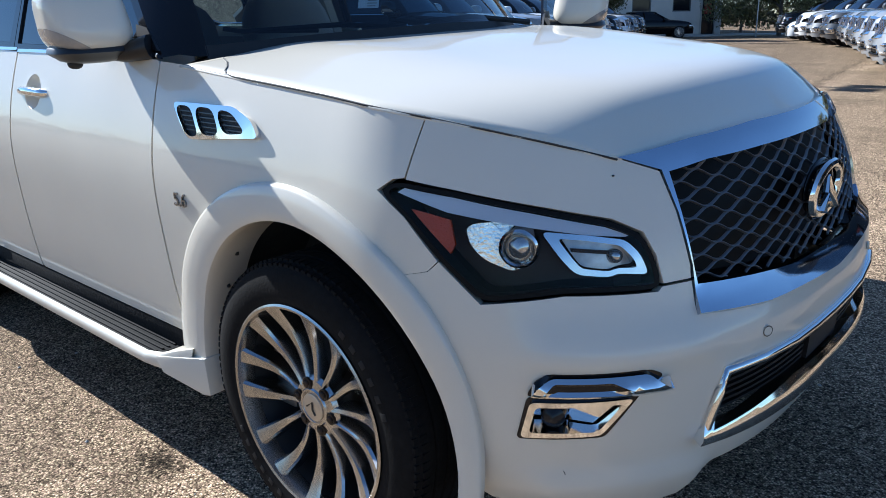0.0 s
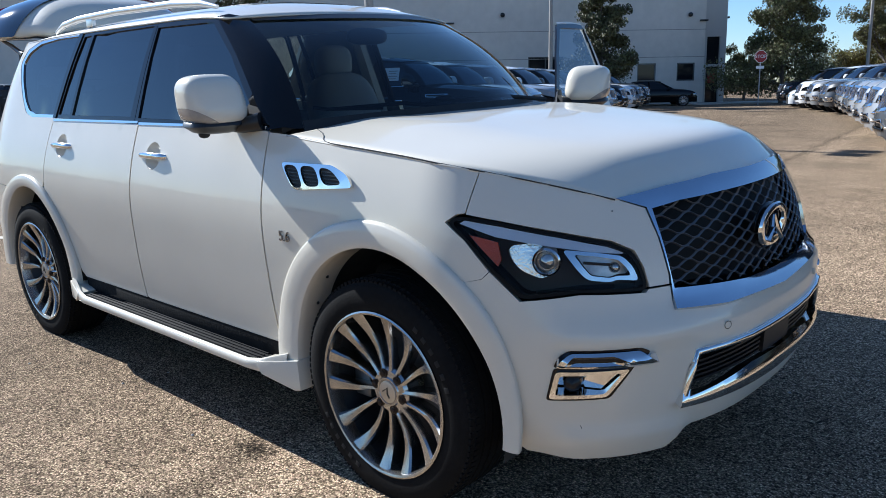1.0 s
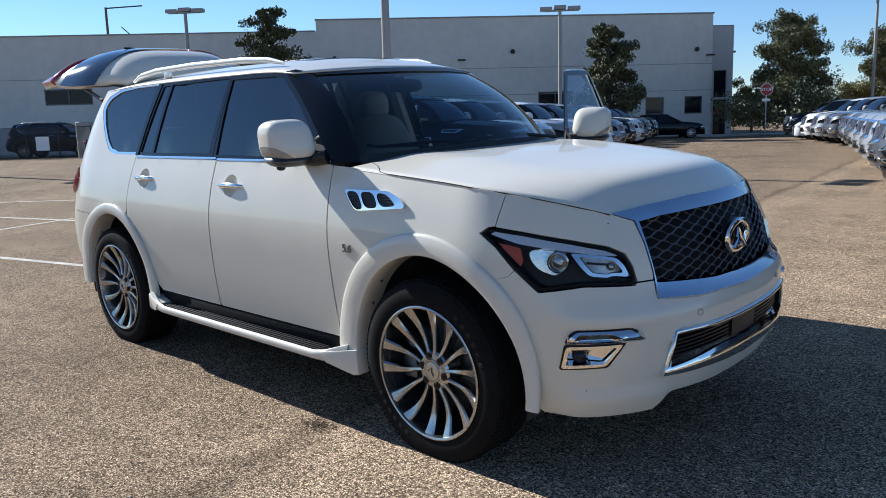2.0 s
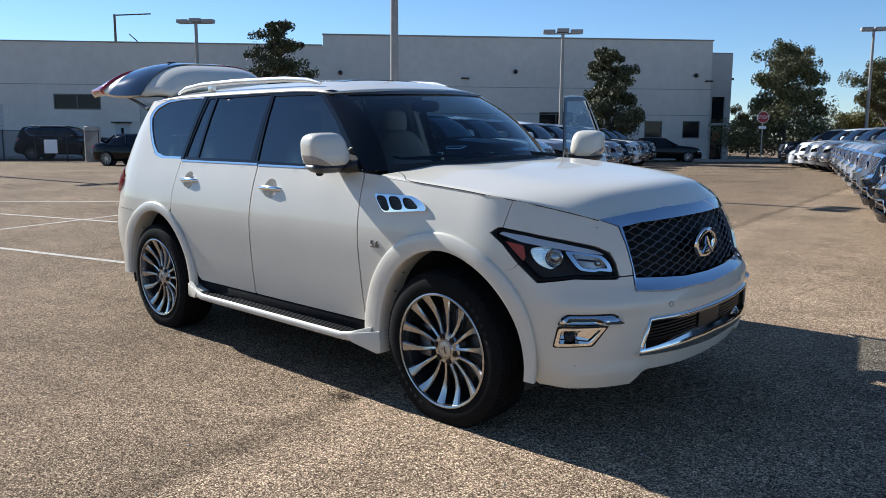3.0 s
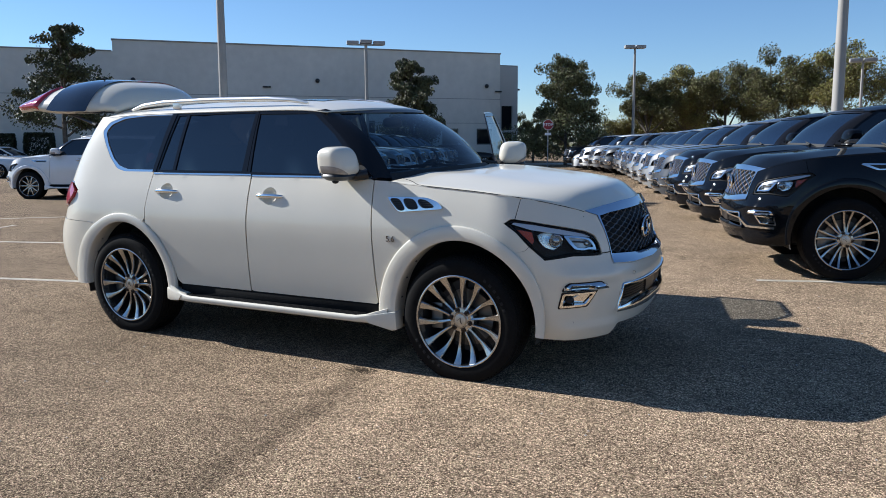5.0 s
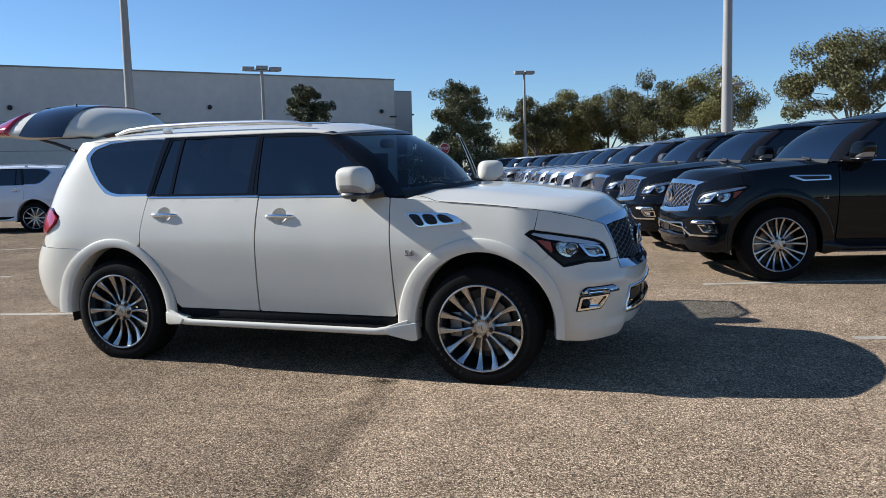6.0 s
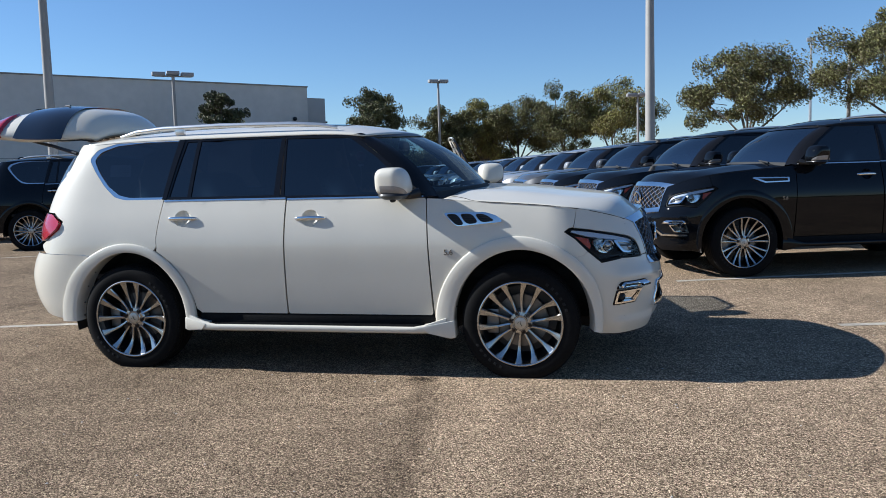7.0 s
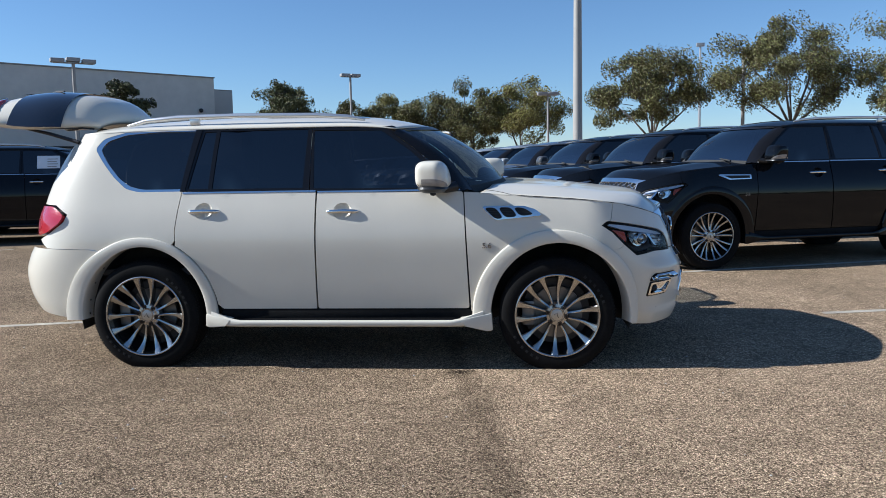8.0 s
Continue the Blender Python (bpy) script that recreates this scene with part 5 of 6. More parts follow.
def make_building():
    """A long pale stucco hall with a stepped parapet; s runs along its front from the near right-hand corner."""
    c = Vector((-20.3, 45.5, 0))
    along = Vector((-0.67, -0.742, 0)).normalized()
    back = Vector((-along.y, along.x, 0))
    if back.y < 0:
        back = -back
    m = Matrix(((along.x, back.x, 0, c.x), (along.y, back.y, 0, c.y), (0, 0, 1, 0.1), (0, 0, 0, 1)))
    b = thing("dealership_building", "long pale stucco building with a flat stepped parapet", "building", m)

    def wall(s0, s1, h, holes, y0=0.0, thick=.35, mat=STUCCO, name="wall"):
        """A wall with rectangular openings, as blocks between the openings' edges."""
        bm = bmesh.new()
        xs = sorted({s0, s1, *[v for q in holes for v in q[:2]]})
        zs = sorted({-1.0, h, *[v for q in holes for v in q[2:]]})
        for x0, x1 in zip(xs, xs[1:]):
            for z0, z1 in zip(zs, zs[1:]):
                cx, cz = (x0 + x1) / 2, (z0 + z1) / 2
                if any(q[0] < cx < q[1] and q[2] < cz < q[3] for q in holes):
                    continue
                box_bm((x0, y0, z0), (x1, y0 + thick, z1), 0, bm)
        bmesh.ops.remove_doubles(bm, verts=bm.verts, dist=1e-4)
        part(name, bm, mat, b, angle=0)
    wins = [(.6, 1.75, 1.5, 2.6), (3.1, 4.3, 1.5, 2.6), (9.0, 11.2, 2.2, 3.1), (38.4, 41.2, 3.0, 3.95), (49, 52, 3.0, 3.95), (16.2, 17.6, 0.1, 1.9), (18.2, 19.6, 0.1, 1.9)]
    doors = [(32.6, 36.1, -0.0, 3.4), (44.2, 47.4, 0, 3.3), (22.5, 26.0, 0, 3.3)]
    wall(0, 24.85, 7.68, [w for w in wins if w[1] < 24.85] + [d for d in doors if d[1] < 24.8])
    wall(24.85, 75, 7.03, [w for w in wins if w[0] > 24.85] + [d for d in doors if d[0] > 24.85] + [(24.85, 26.0, 0, 3.3)], y0=.02)
    part("parapet_cap", box_bm((-.06, -.06, 7.68), (24.9, .42, 7.76), .01), REVEAL, b)
    part("parapet_cap", box_bm((24.9, -.04, 7.03), (75, .42, 7.1), .01), REVEAL, b)
    for z in (2.95, 4.6):
        part("wall_joint", box_bm((0, -.012, z), (24.8, .001, z + .035)), REVEAL, b)
    part("wall_joint", box_bm((24.9, .005, 4.5), (75, .021, 4.535)), REVEAL, b)
    part("roof", box_bm((0.1, .35, 6.6), (75, 40, 6.9)), CONCRETE, b)
    part("side_wall", box_bm((-.001, .35, -1), (.34, 40, 7.68)), STUCCO, b)
    part("end_wall", box_bm((74.6, .37, -1), (75, 40, 7.03)), STUCCO, b)
    for x0, x1, z0, z1 in wins:
        w = part("window", box_bm((x0, .10, z0), (x1, .13, z1)), DARK_PANE, b)
        fr = box_bm((x0, .05, z0), (x0 + .07, .16, z1))
        box_bm((x1 - .07, .05, z0), (x1, .16, z1), 0, fr)
        box_bm((x0, .05, z1 - .07), (x1, .16, z1), 0, fr)
        box_bm((x0, .05, z0), (x1, .16, z0 + .07), 0, fr)
        if x1 - x0 > 2:
            box_bm(((x0 + x1) / 2 - .04, .05, z0), ((x0 + x1) / 2 + .04, .16, z1), 0, fr)
        part("window_frame", fr, FRAME_METAL, w)
    for x0, x1, z0, z1 in doors:
        d = part("garage_door", box_bm((x0, .16, z0 - .5), (x1, .22, z1)), DOOR_PAINT, b, "white sectional garage door")
        for k in range(6):
            part("door_rib", box_bm((x0, .145, z0 + .5 * k), (x1, .161, z0 + .5 * k + .03)), REVEAL, d)
    side = part("service_door", box_bm((36.75, -.03, -.2), (37.6, .01, 2.15), .01), DOOR_PAINT, b, "pale steel service door")
    part("door_hood", box_bm((36.6, -.35, 2.2), (37.75, .01, 2.28), .01), BLACK_TRIM, side)
    part("door_window", box_bm((37.1, -.045, 1.0), (37.25, -.03, 1.9)), DARK_PANE, side)
    # lower entrance block at the right-hand corner
    bm = bmesh.new()
    for x0, x1, z0, z1 in ((-1.6, -1.2, -1, 6.95), (-1.2, -.35, 4.2, 6.95), (-.35, 0.0, -1, 6.95), (-1.2, -.35, 2.35, 2.5)):
        box_bm((x0, .5, z0), (x1, .85, z1), 0, bm)
    box_bm((-1.6, .85, -1), (-1.3, 9, 6.95), 0, bm)
    part("entrance_block", bm, STUCCO_DARK, b, "greyer lower corner block", angle=0)
    part("entrance_roof", box_bm((-1.6, .5, 6.95), (0, 9, 7.02), .01), REVEAL, b)
    part("stair_window", box_bm((-1.2, .66, 2.5), (-.35, .7, 4.2)), DARK_PANE, b)
    d = part("entrance_door", box_bm((-1.2, .68, -.5), (-.35, .74, 2.35)), DARK_PANE, b, "dark glazed entrance door")
    part("notice", box_bm((-1.0, .655, 1.35), (-.55, .68, 1.95)), SIGN_RED, d, "red notice on the door")
    # wall lamps
    for x, z in ((1.05, 5.5), (12.8, 5.6), (23.8, 5.4), (37.0, 4.6)):
        bm = blob_bm((x, -.12, z), (.14, .14, .14), 2.2, 12, 8)
        part("wall_lamp", bm, BLACK_TRIM, b)
    part("wall_fitting", box_bm((-1.80, .58, 5.3), (-1.6, .76, 5.42), .02), BLACK_TRIM, b)
    for x, z in ((.15, 5.1), (16, 5.1)):
        part("wall_fitting", box_bm((x - .25, -.14, z), (x + .25, .0, z + .1), .02), BLACK_TRIM, b)
    # kerb and walk along the front
    part("kerb", box_bm((-6, -3.2, -.6), (75, -.001, .14), .02), CONCRETE, b, "pale concrete kerb and walk")
    return b


make_building()


# ---------------------------------------------------------------- lamps and signs


def make_lot_lamp(name, x, y, top, heads, r=.07, face=0.0, label="tall grey parking-lot lamp with flat heads"):
    z0 = ground_z(y)
    lamp = thing(name, label, "street lamp", pose(x, y, z0, 0, 0, face), group="parking-lot lamps")
    h = top - z0
    part("pole", tube_bm([(0, 0, -.05), (0, 0, h * .5), (0, 0, h - .1)], [r * 1.15, r, r * .8], 12), POLE_PAINT, lamp)
    part("base", lathe_bm([(r * 2.2, -.3), (r * 2.2, .55), (r * 2.0, .6), (0, .6)], axis_y=False, segs=20), CONCRETE, lamp)
    part("bracket", box_bm((-heads * .3, -.04, h - .14), (heads * .3, .04, h - .06), .01), POLE_PAINT, lamp)
    for k in range(heads):
        off_x = (k - (heads - 1) / 2) * .72
        hd = part("lamp_head", box_bm((off_x - .32, -.22, h - .1 + (.06 if heads == 3 and k == 1 else 0)), (off_x + .32, .22, h + .1 + (.06 if heads == 3 and k == 1 else 0)), .04), LAMP_HEAD, lamp)
        part("lamp_lens", box_bm((off_x - .24, -.16, h - .115), (off_x + .24, .16, h - .1), 0), LENS_WHITE, hd)
    return lamp


make_lot_lamp("parking_lamp", -13.4, 11.15, 7.3, 2, .115, 90, "thick pale light pole standing among the parked cars")
make_lot_lamp("parking_lamp", 1.62, 17.0, 7.8, 2, .13, 0, "thick pale light pole behind the black cars")
make_lot_lamp("parking_lamp", -22.0, 31.3, 7.1, 3, .10, 38)
make_lot_lamp("parking_lamp", -37.9, 19.0, 7.8, 3, .11, 38)
make_lot_lamp("parking_lamp", -11.1, 46.2, 7.8, 2, .09, 30)
make_lot_lamp("parking_lamp", 2.0, 44.6, 6.1, 2, .08, 10)
make_lot_lamp("parking_lamp", 13.9, 43.8, 8.4, 2, .11, 0)


make_lot_lamp("parking_lamp", -30.3, 4.2, 7.4, 2, .11, 90)


def make_stop_sign():
    s = thing("stop_sign", "red octagonal stop sign on a steel post", "sign", pose(-15.3, 41.7, .1, 0, 0, 33))
    part("post", tube_bm([(0, .03, -.2), (0, .03, 3.05)], .03, 8), GALV, s)
    bm = bmesh.new()
    bmesh.ops.create_cone(bm, cap_ends=True, segments=8, radius1=.345, radius2=.345, depth=.012, matrix=Matrix.Translation((0, 0, 2.7)) @ Matrix.Rotation(radians(90), 4, "X") @ Matrix.Rotation(radians(22.5), 4, "Z"))
    part("border", bm, SIGN_WHITE, s)
    bm = bmesh.new()
    bmesh.ops.create_cone(bm, cap_ends=True, segments=8, radius1=.322, radius2=.322, depth=.018, matrix=Matrix.Translation((0, 0, 2.7)) @ Matrix.Rotation(radians(90), 4, "X") @ Matrix.Rotation(radians(22.5), 4, "Z"))
    part("face", bm, SIGN_RED, s)
    t = bpy.data.curves.new("lettering", "FONT")
    t.body, t.size, t.extrude, t.align_x, t.align_y = "STOP", .25, .003, "CENTER", "CENTER"
    t.materials.append(SIGN_WHITE)
    o = new("lettering", t)
    o.parent = s
    o.matrix_basis = pose(0, -.011, 2.7, 90, 0, 0)
    part("small_plate", box_bm((-.2, .0, 2.05), (.2, .015, 2.2)), SIGN_WHITE, s)


make_stop_sign()


def make_fence():
    f = thing("mesh_fence", "dark chain-link fence with a paper notice", "fence", Matrix.Translation((-40.7, 11.2, .05)) @ Matrix.Rotation(math.atan2(2.2, 2.6), 4, "Z"))
    for k in range(-5, 3):
        part("post", tube_bm([(k * 1.7, 0, -.1), (k * 1.7, 0, 1.75)], .03, 8), WIRE_BLACK, f)
    for z in (.1, 1.7):
        part("rail", tube_bm([(-8.5, 0, z), (3.4, 0, z)], .02, 6), WIRE_BLACK, f)
    verts, faces = [], []
    for d in (1, -1):
        for k in range(-160, 76):
            x0 = k * .077
            a, b = Vector((x0, 0, .1)), Vector((x0 + d * 1.6, 0, 1.7))
            if not (-8.5 < a.x < 3.4 and -8.5 < b.x < 3.4):
                continue
            o = len(verts)
            verts += [a + Vector((-.011, 0, 0)), a + Vector((.011, 0, 0)), b + Vector((.011, 0, 0)), b + Vector((-.011, 0, 0))]
            faces.append([o, o + 1, o + 2, o + 3])
    tagged(mesh_part("wire_mesh", verts, faces, WIRE_BLACK, f), kind="stuff")
    part("notice", box_bm((.5, -.03, .55), (1.2, -.02, 1.25)), SIGN_WHITE, f)
    g = thing("enclosure_post", "pale round concrete gate column", "post", pose(-39.1, 13.5, 0.05))
    part("column", lathe_bm([(0, 1.95), (.35, 1.95), (.4, 1.9), (.4, -.1)], axis_y=False, segs=24), CONCRETE, g)


make_fence()


def make_utility_pole():
    u = thing("utility_pole", "distant utility pole with a bracket arm and wires", "utility pole", pose(-90.1, 38.0, 0, 0, 0, 45))
    part("pole", tube_bm([(0, 0, 0), (0, 0, 15.6)], [.2, .14], 8), BARK, u)
    part("arm", tube_bm([(0, 0, 15.5), (4.2, 0, 15.7)], .08, 6), WIRE_BLACK, u)
    part("arm", tube_bm([(0, 0, 10.9), (4.6, 0, 10.5)], .06, 6), WIRE_BLACK, u)
    part("brace", tube_bm([(1.6, 0, 13.4), (4.4, 0, 10.8)], .06, 6), WIRE_BLACK, u)
    part("wire", tube_bm([(0, 0, 10.8), (-14, 0, 12.4), (-40, 0, 15.5)], .06, 5), WIRE_BLACK, u)


make_utility_pole()


def make_mast():
    u = thing("radio_mast", "thin distant lattice mast with a small head", "mast", pose(26.2, 108.6, 0))
    part("mast", tube_bm([(0, 0, 0), (0, 0, 18.2)], [.22, .14], 8), GALV, u)
    part("mast_head", box_bm((-.55, -.2, 17.9), (.55, .2, 18.4), .05), GALV, u)


make_mast()


# ---------------------------------------------------------------- trees


def make_tree(name, x, y, height, spread, trunk_h, leaf, seed, leaves=2600, label="", size=.12, cone=False, clump=1.0):
    """Trunk, rising limbs that fork twice, and small leaves in clumps round the twigs."""
    rng = random.Random(seed)
    z0 = ground_z(y)
    t = thing(name, label or "broad-leaved tree with an open uneven crown", "tree", pose(x, y, z0 - .05, 0, 0, rng.uniform(0, 360)), group="trees round the lot")
    bm = bmesh.new()
    tips = []
    r0 = .022 * height ** 0.9
    deep = height - trunk_h

    def bough(a, b, r1, r2, sides):
        sag = Vector((rng.uniform(-1, 1), rng.uniform(-1, 1), rng.uniform(-.2, .8))) * (b - a).length * .1
        tube_bm([a, a.lerp(b, .5) + sag, b], [r1, (r1 + r2) / 2, r2], sides, bm)
        return a.lerp(b, .5) + sag
    top = Vector((rng.uniform(-.2, .2), rng.uniform(-.2, .2), trunk_h))
    tube_bm([(0, 0, -.1), top * .5 + Vector((.06, .03, 0)), top], [r0 * 1.3, r0, r0 * .9], 8, bm)
    n = 14 if cone else 7
    if cone:
        tube_bm([top - Vector((0, 0, .1)), top + Vector((.05, .05, deep * .5)), (0, 0, height * .97)], [r0 * .9, r0 * .5, r0 * .08], 6, bm)
        tips.append(Vector((0, 0, height * .95)))
    for k in range(n):
        a = math.tau * k * .382 * 1.0 if cone else math.tau * k / n + rng.uniform(-.35, .35)
        way = Vector((math.cos(a), math.sin(a), 0))
        if cone:
            up = (k + .5) / n
            start = Vector((0, 0, trunk_h + deep * up * .85))
            out = spread / 2 * (1 - .75 * up) * rng.uniform(.7, 1.0)
            end = start + way * out + Vector((0, 0, deep * .12))
        else:
            start = top - Vector((0, 0, rng.uniform(.05, .25)))
            up = (.46, .8, .6, .98, .52, .74, .9)[k % 7] * rng.uniform(.92, 1.05)
            out = spread / 2 * rng.uniform(.6, .9) * math.sqrt(max(.1, 1 - (up - .4) ** 2 * 2.2))
            end = Vector((0, 0, trunk_h + deep * up * .86)) + way * out
        mid = bough(start, end, r0 * .5, r0 * .12, 6)
        tips.append(end)
        for j in range(6):
            q = start.lerp(end, rng.uniform(.45, .95))
            e2 = q + Vector((rng.uniform(-1, 1), rng.uniform(-1, 1), rng.uniform(-.1 if cone else -.25, .85))) * spread * (.11 if cone else .17)
            bough(q, e2, r0 * .16, r0 * .06, 5)
            tips.append(e2)
            e3 = e2 + Vector((rng.uniform(-1, 1), rng.uniform(-1, 1), rng.uniform(-.3, .6))) * spread * .1
            bough(q.lerp(e2, .6), e3, r0 * .09, r0 * .04, 4)
            tips.append(e3)
    part("trunk", bm, BARK, t)
    verts, faces = [], []
    per = int(leaves * 6.0) // len(tips)
    for c in tips:
        rad = spread * rng.uniform(.036, .085) * clump
        many = int(per * rng.uniform(.5, 1.5))
        for _ in range(many):
            d = Vector((rng.gauss(0, 1), rng.gauss(0, 1), rng.gauss(0, .7)))
            d *= min(1, 1.55 / max(d.length, .01))
            p = c + d * rad * .72 * ((1.15 - .8 * c.z / height) * 1.5 if cone else 1)
            if p.z < trunk_h * .8:
                p.z += .6
            u = Vector((rng.gauss(0, 1), rng.gauss(0, 1), rng.gauss(0, 1))).normalized()
            v = u.orthogonal().normalized()
            w = u.cross(v)
            g = size * rng.uniform(.38, .78)
            o = len(verts)
            verts += [p - v * g, p - w * g * .5 + u * g * .15, p + v * g, p + w * g * .5 + u * g * .15]
            faces += [[o, o + 1, o + 2], [o, o + 2, o + 3]]
    tagged(mesh_part("crown", verts, faces, leaf, t, smooth_shade=False), kind="stuff")
    return t


make_tree("small_tree", -21.1, 34.6, 6.3, 4.4, 1.2, LEAF_DARK, 3, 4200, "dense dark evergreen tree in front of the building", .14, cone=True, clump=1.15)
make_tree("small_tree", -33.7, 21.3, 7.5, 4.6, 1.8, LEAF_DARK, 4, 3400, "dark slender tree in front of the building", .14, cone=True, clump=1.15)
make_tree("maple_tree", -15.3, 45.2, 7.0, 6.6, .5, LEAF_MAPLE, 5, 7000, "leafy tree with a tall thinning top", .13, cone=True, clump=1.2)
make_tree("small_tree", -21.5, 54.9, 4.6, 3.6, 1.2, LEAF, 6, 1500, "small green tree beyond the corner")
ROW = [(-13.2, 58.5, 7.8, 5.6), (-10.2, 60.2, 8.0, 6.2), (-7.2, 60.0, 8.2, 6.6), (-3.6, 59.0, 8.3, 6.8), (0.6, 57.0, 8.7, 7.4)]
for i, (x, y, h, w) in enumerate(ROW):
    make_tree("oak_tree", x, y, h, w, 2.3, (LEAF, LEAF_OLIVE, LEAF)[i % 3], 20 + i, 5200, "spreading live oak in the row along the lot", .13, clump=1.35)
for i, (x, y, h, w) in enumerate([(-15.6, 63.5, 4.7, 5.6), (-12.0, 64.5, 5.2, 6.4), (-9.6, 64.0, 4.4, 4.0)]):
    make_tree("small_tree", x, y, h, w, .7, (LEAF_OLIVE, LEAF)[i % 2], 60 + i, 3600, "low bushy tree behind the row of oaks", .14, clump=1.5)
make_tree("oak_tree", 8.1, 41.3, 8.5, 8.2, 3.0, LEAF, 40, 6400, "spreading live oak with several pale limbs", .12)
make_tree("oak_tree", 16.1, 42.2, 9.9, 9.8, 3.6, LEAF, 41, 7000, "tall spreading live oak with bare lower limbs", .12)
make_tree("oak_tree", 23.0, 40.7, 9.9, 8.8, 3.4, LEAF, 42, 5200, "tall spreading live oak with bare lower limbs", .12)
make_tree("oak_tree", 31.0, 42.0, 9.5, 8.4, 3.4, LEAF, 43, 4000, "tall spreading live oak with bare lower limbs", .12)


def make_shrub(s, out, width, height, seed):
    """A clipped evergreen before the hall, s metres along its front."""
    rng = random.Random(seed)
    p0 = Vector((-20.3, 45.5, 0)) + Vector((-.67, -.742, 0)) * s + Vector((.742, -.67, 0)) * out
    t = thing("clipped_shrub", "tall dark clipped evergreen shrub before the wall", "shrub", pose(p0.x, p0.y, ground_z(p0.y), 0, 0, 48), group="clipped shrubs")
    part("stem", tube_bm([(0, 0, -.1), (.02, .01, .8), (0, 0, 1.4)], [.06, .05, .03], 6), BARK, t)
    verts, faces = [], []
    for _ in range(5200):
        d = Vector((rng.uniform(-1, 1), rng.uniform(-1, 1), rng.uniform(0, 1)))
        axis = rng.randrange(3)
        if axis < 2:
            d[axis] = math.copysign(1 - abs(rng.gauss(0, .09)), d[axis])
        else:
            d.z = 1 - abs(rng.gauss(0, .04))
        k = 1 - .10 * max(0.0, d.z - .8) * 5 * (abs(d.x) + abs(d.y)) * .5
        p = Vector((d.x * width / 2 * k, d.y * width / 2 * k, .08 + d.z * (height - .08)))
        u = Vector((rng.gauss(0, 1), rng.gauss(0, 1), rng.gauss(0, 1))).normalized()
        v = u.orthogonal().normalized()
        w = u.cross(v)
        g = rng.uniform(.05, .10)
        o = len(verts)
        verts += [p - v * g, p - w * g * .55, p + v * g, p + w * g * .55]
        faces.append([o, o + 1, o + 2, o + 3])
    tagged(mesh_part("foliage", verts, faces, LEAF_SHRUB, t, smooth_shade=False), kind="stuff")


make_shrub(30.55, 2.2, 1.15, 2.1, 51)
make_shrub(28.75, 2.2, 1.45, 2.15, 52)


def make_hedge_line():
    """Low dark growth far behind the lot, closing the horizon."""
    rng = random.Random(7)
    verts, faces = [], []
    for k in range(9000):
        a = rng.uniform(0, math.tau)
        d = rng.uniform(150, 230)
        x, y = -10 + d * math.cos(a), 10 + d * math.sin(a)
        z = abs(rng.gauss(0, 1)) * 1.6 * (1 + .6 * math.sin(a * 17) * math.sin(a * 5))
        p = Vector((x, y, z))
        u = Vector((rng.gauss(0, 1), rng.gauss(0, 1), rng.gauss(0, 1))).normalized()
        v = u.orthogonal().normalized()
        w = u.cross(v)
        s = rng.uniform(.8, 2.0)
        o = len(verts)
        verts += [p - v * s, p - w * s * .6, p + v * s, p + w * s * .6]
        faces.append([o, o + 1, o + 2, o + 3])
    h = mesh_part("far_woods", verts, faces, LEAF_DARK, smooth_shade=False)
    tagged(h, "low distant woods on the horizon", "woods", kind="stuff")


make_hedge_line()


def make_hedge():
    """A clipped dark hedge along the lot's far side."""
    rng = random.Random(17)
    verts, faces = [], []
    for k in range(9000):
        f = rng.random()
        p = Vector((-34 + 50 * f, 69 + 2 * math.sin(f * 9) + rng.gauss(0, .5), 0))
        p.z = ground_z(p.y) + (1.7 + .35 * math.sin(f * 60) + .2 * math.sin(f * 170)) * math.sqrt(rng.random())
        u = Vector((rng.gauss(0, 1), rng.gauss(0, 1), rng.gauss(0, 1))).normalized()
        v = u.orthogonal().normalized()
        w = u.cross(v)
        g = rng.uniform(.1, .28)
        o = len(verts)
        verts += [p - v * g, p - w * g * .6, p + v * g, p + w * g * .6]
        faces.append([o, o + 1, o + 2, o + 3])
    tagged(mesh_part("hedge", verts, faces, LEAF_DARK, smooth_shade=False), "low dark hedge along the far edge of the lot", "hedge", kind="stuff")


make_hedge()

# ---------------------------------------------------------------- the white suv
make_suv("suv", "pearl white large suv with raised tailgate and open driver's door", PAINT_WHITE, LEAN, open_up=True)

# ---------------------------------------------------------------- sedans and low cars


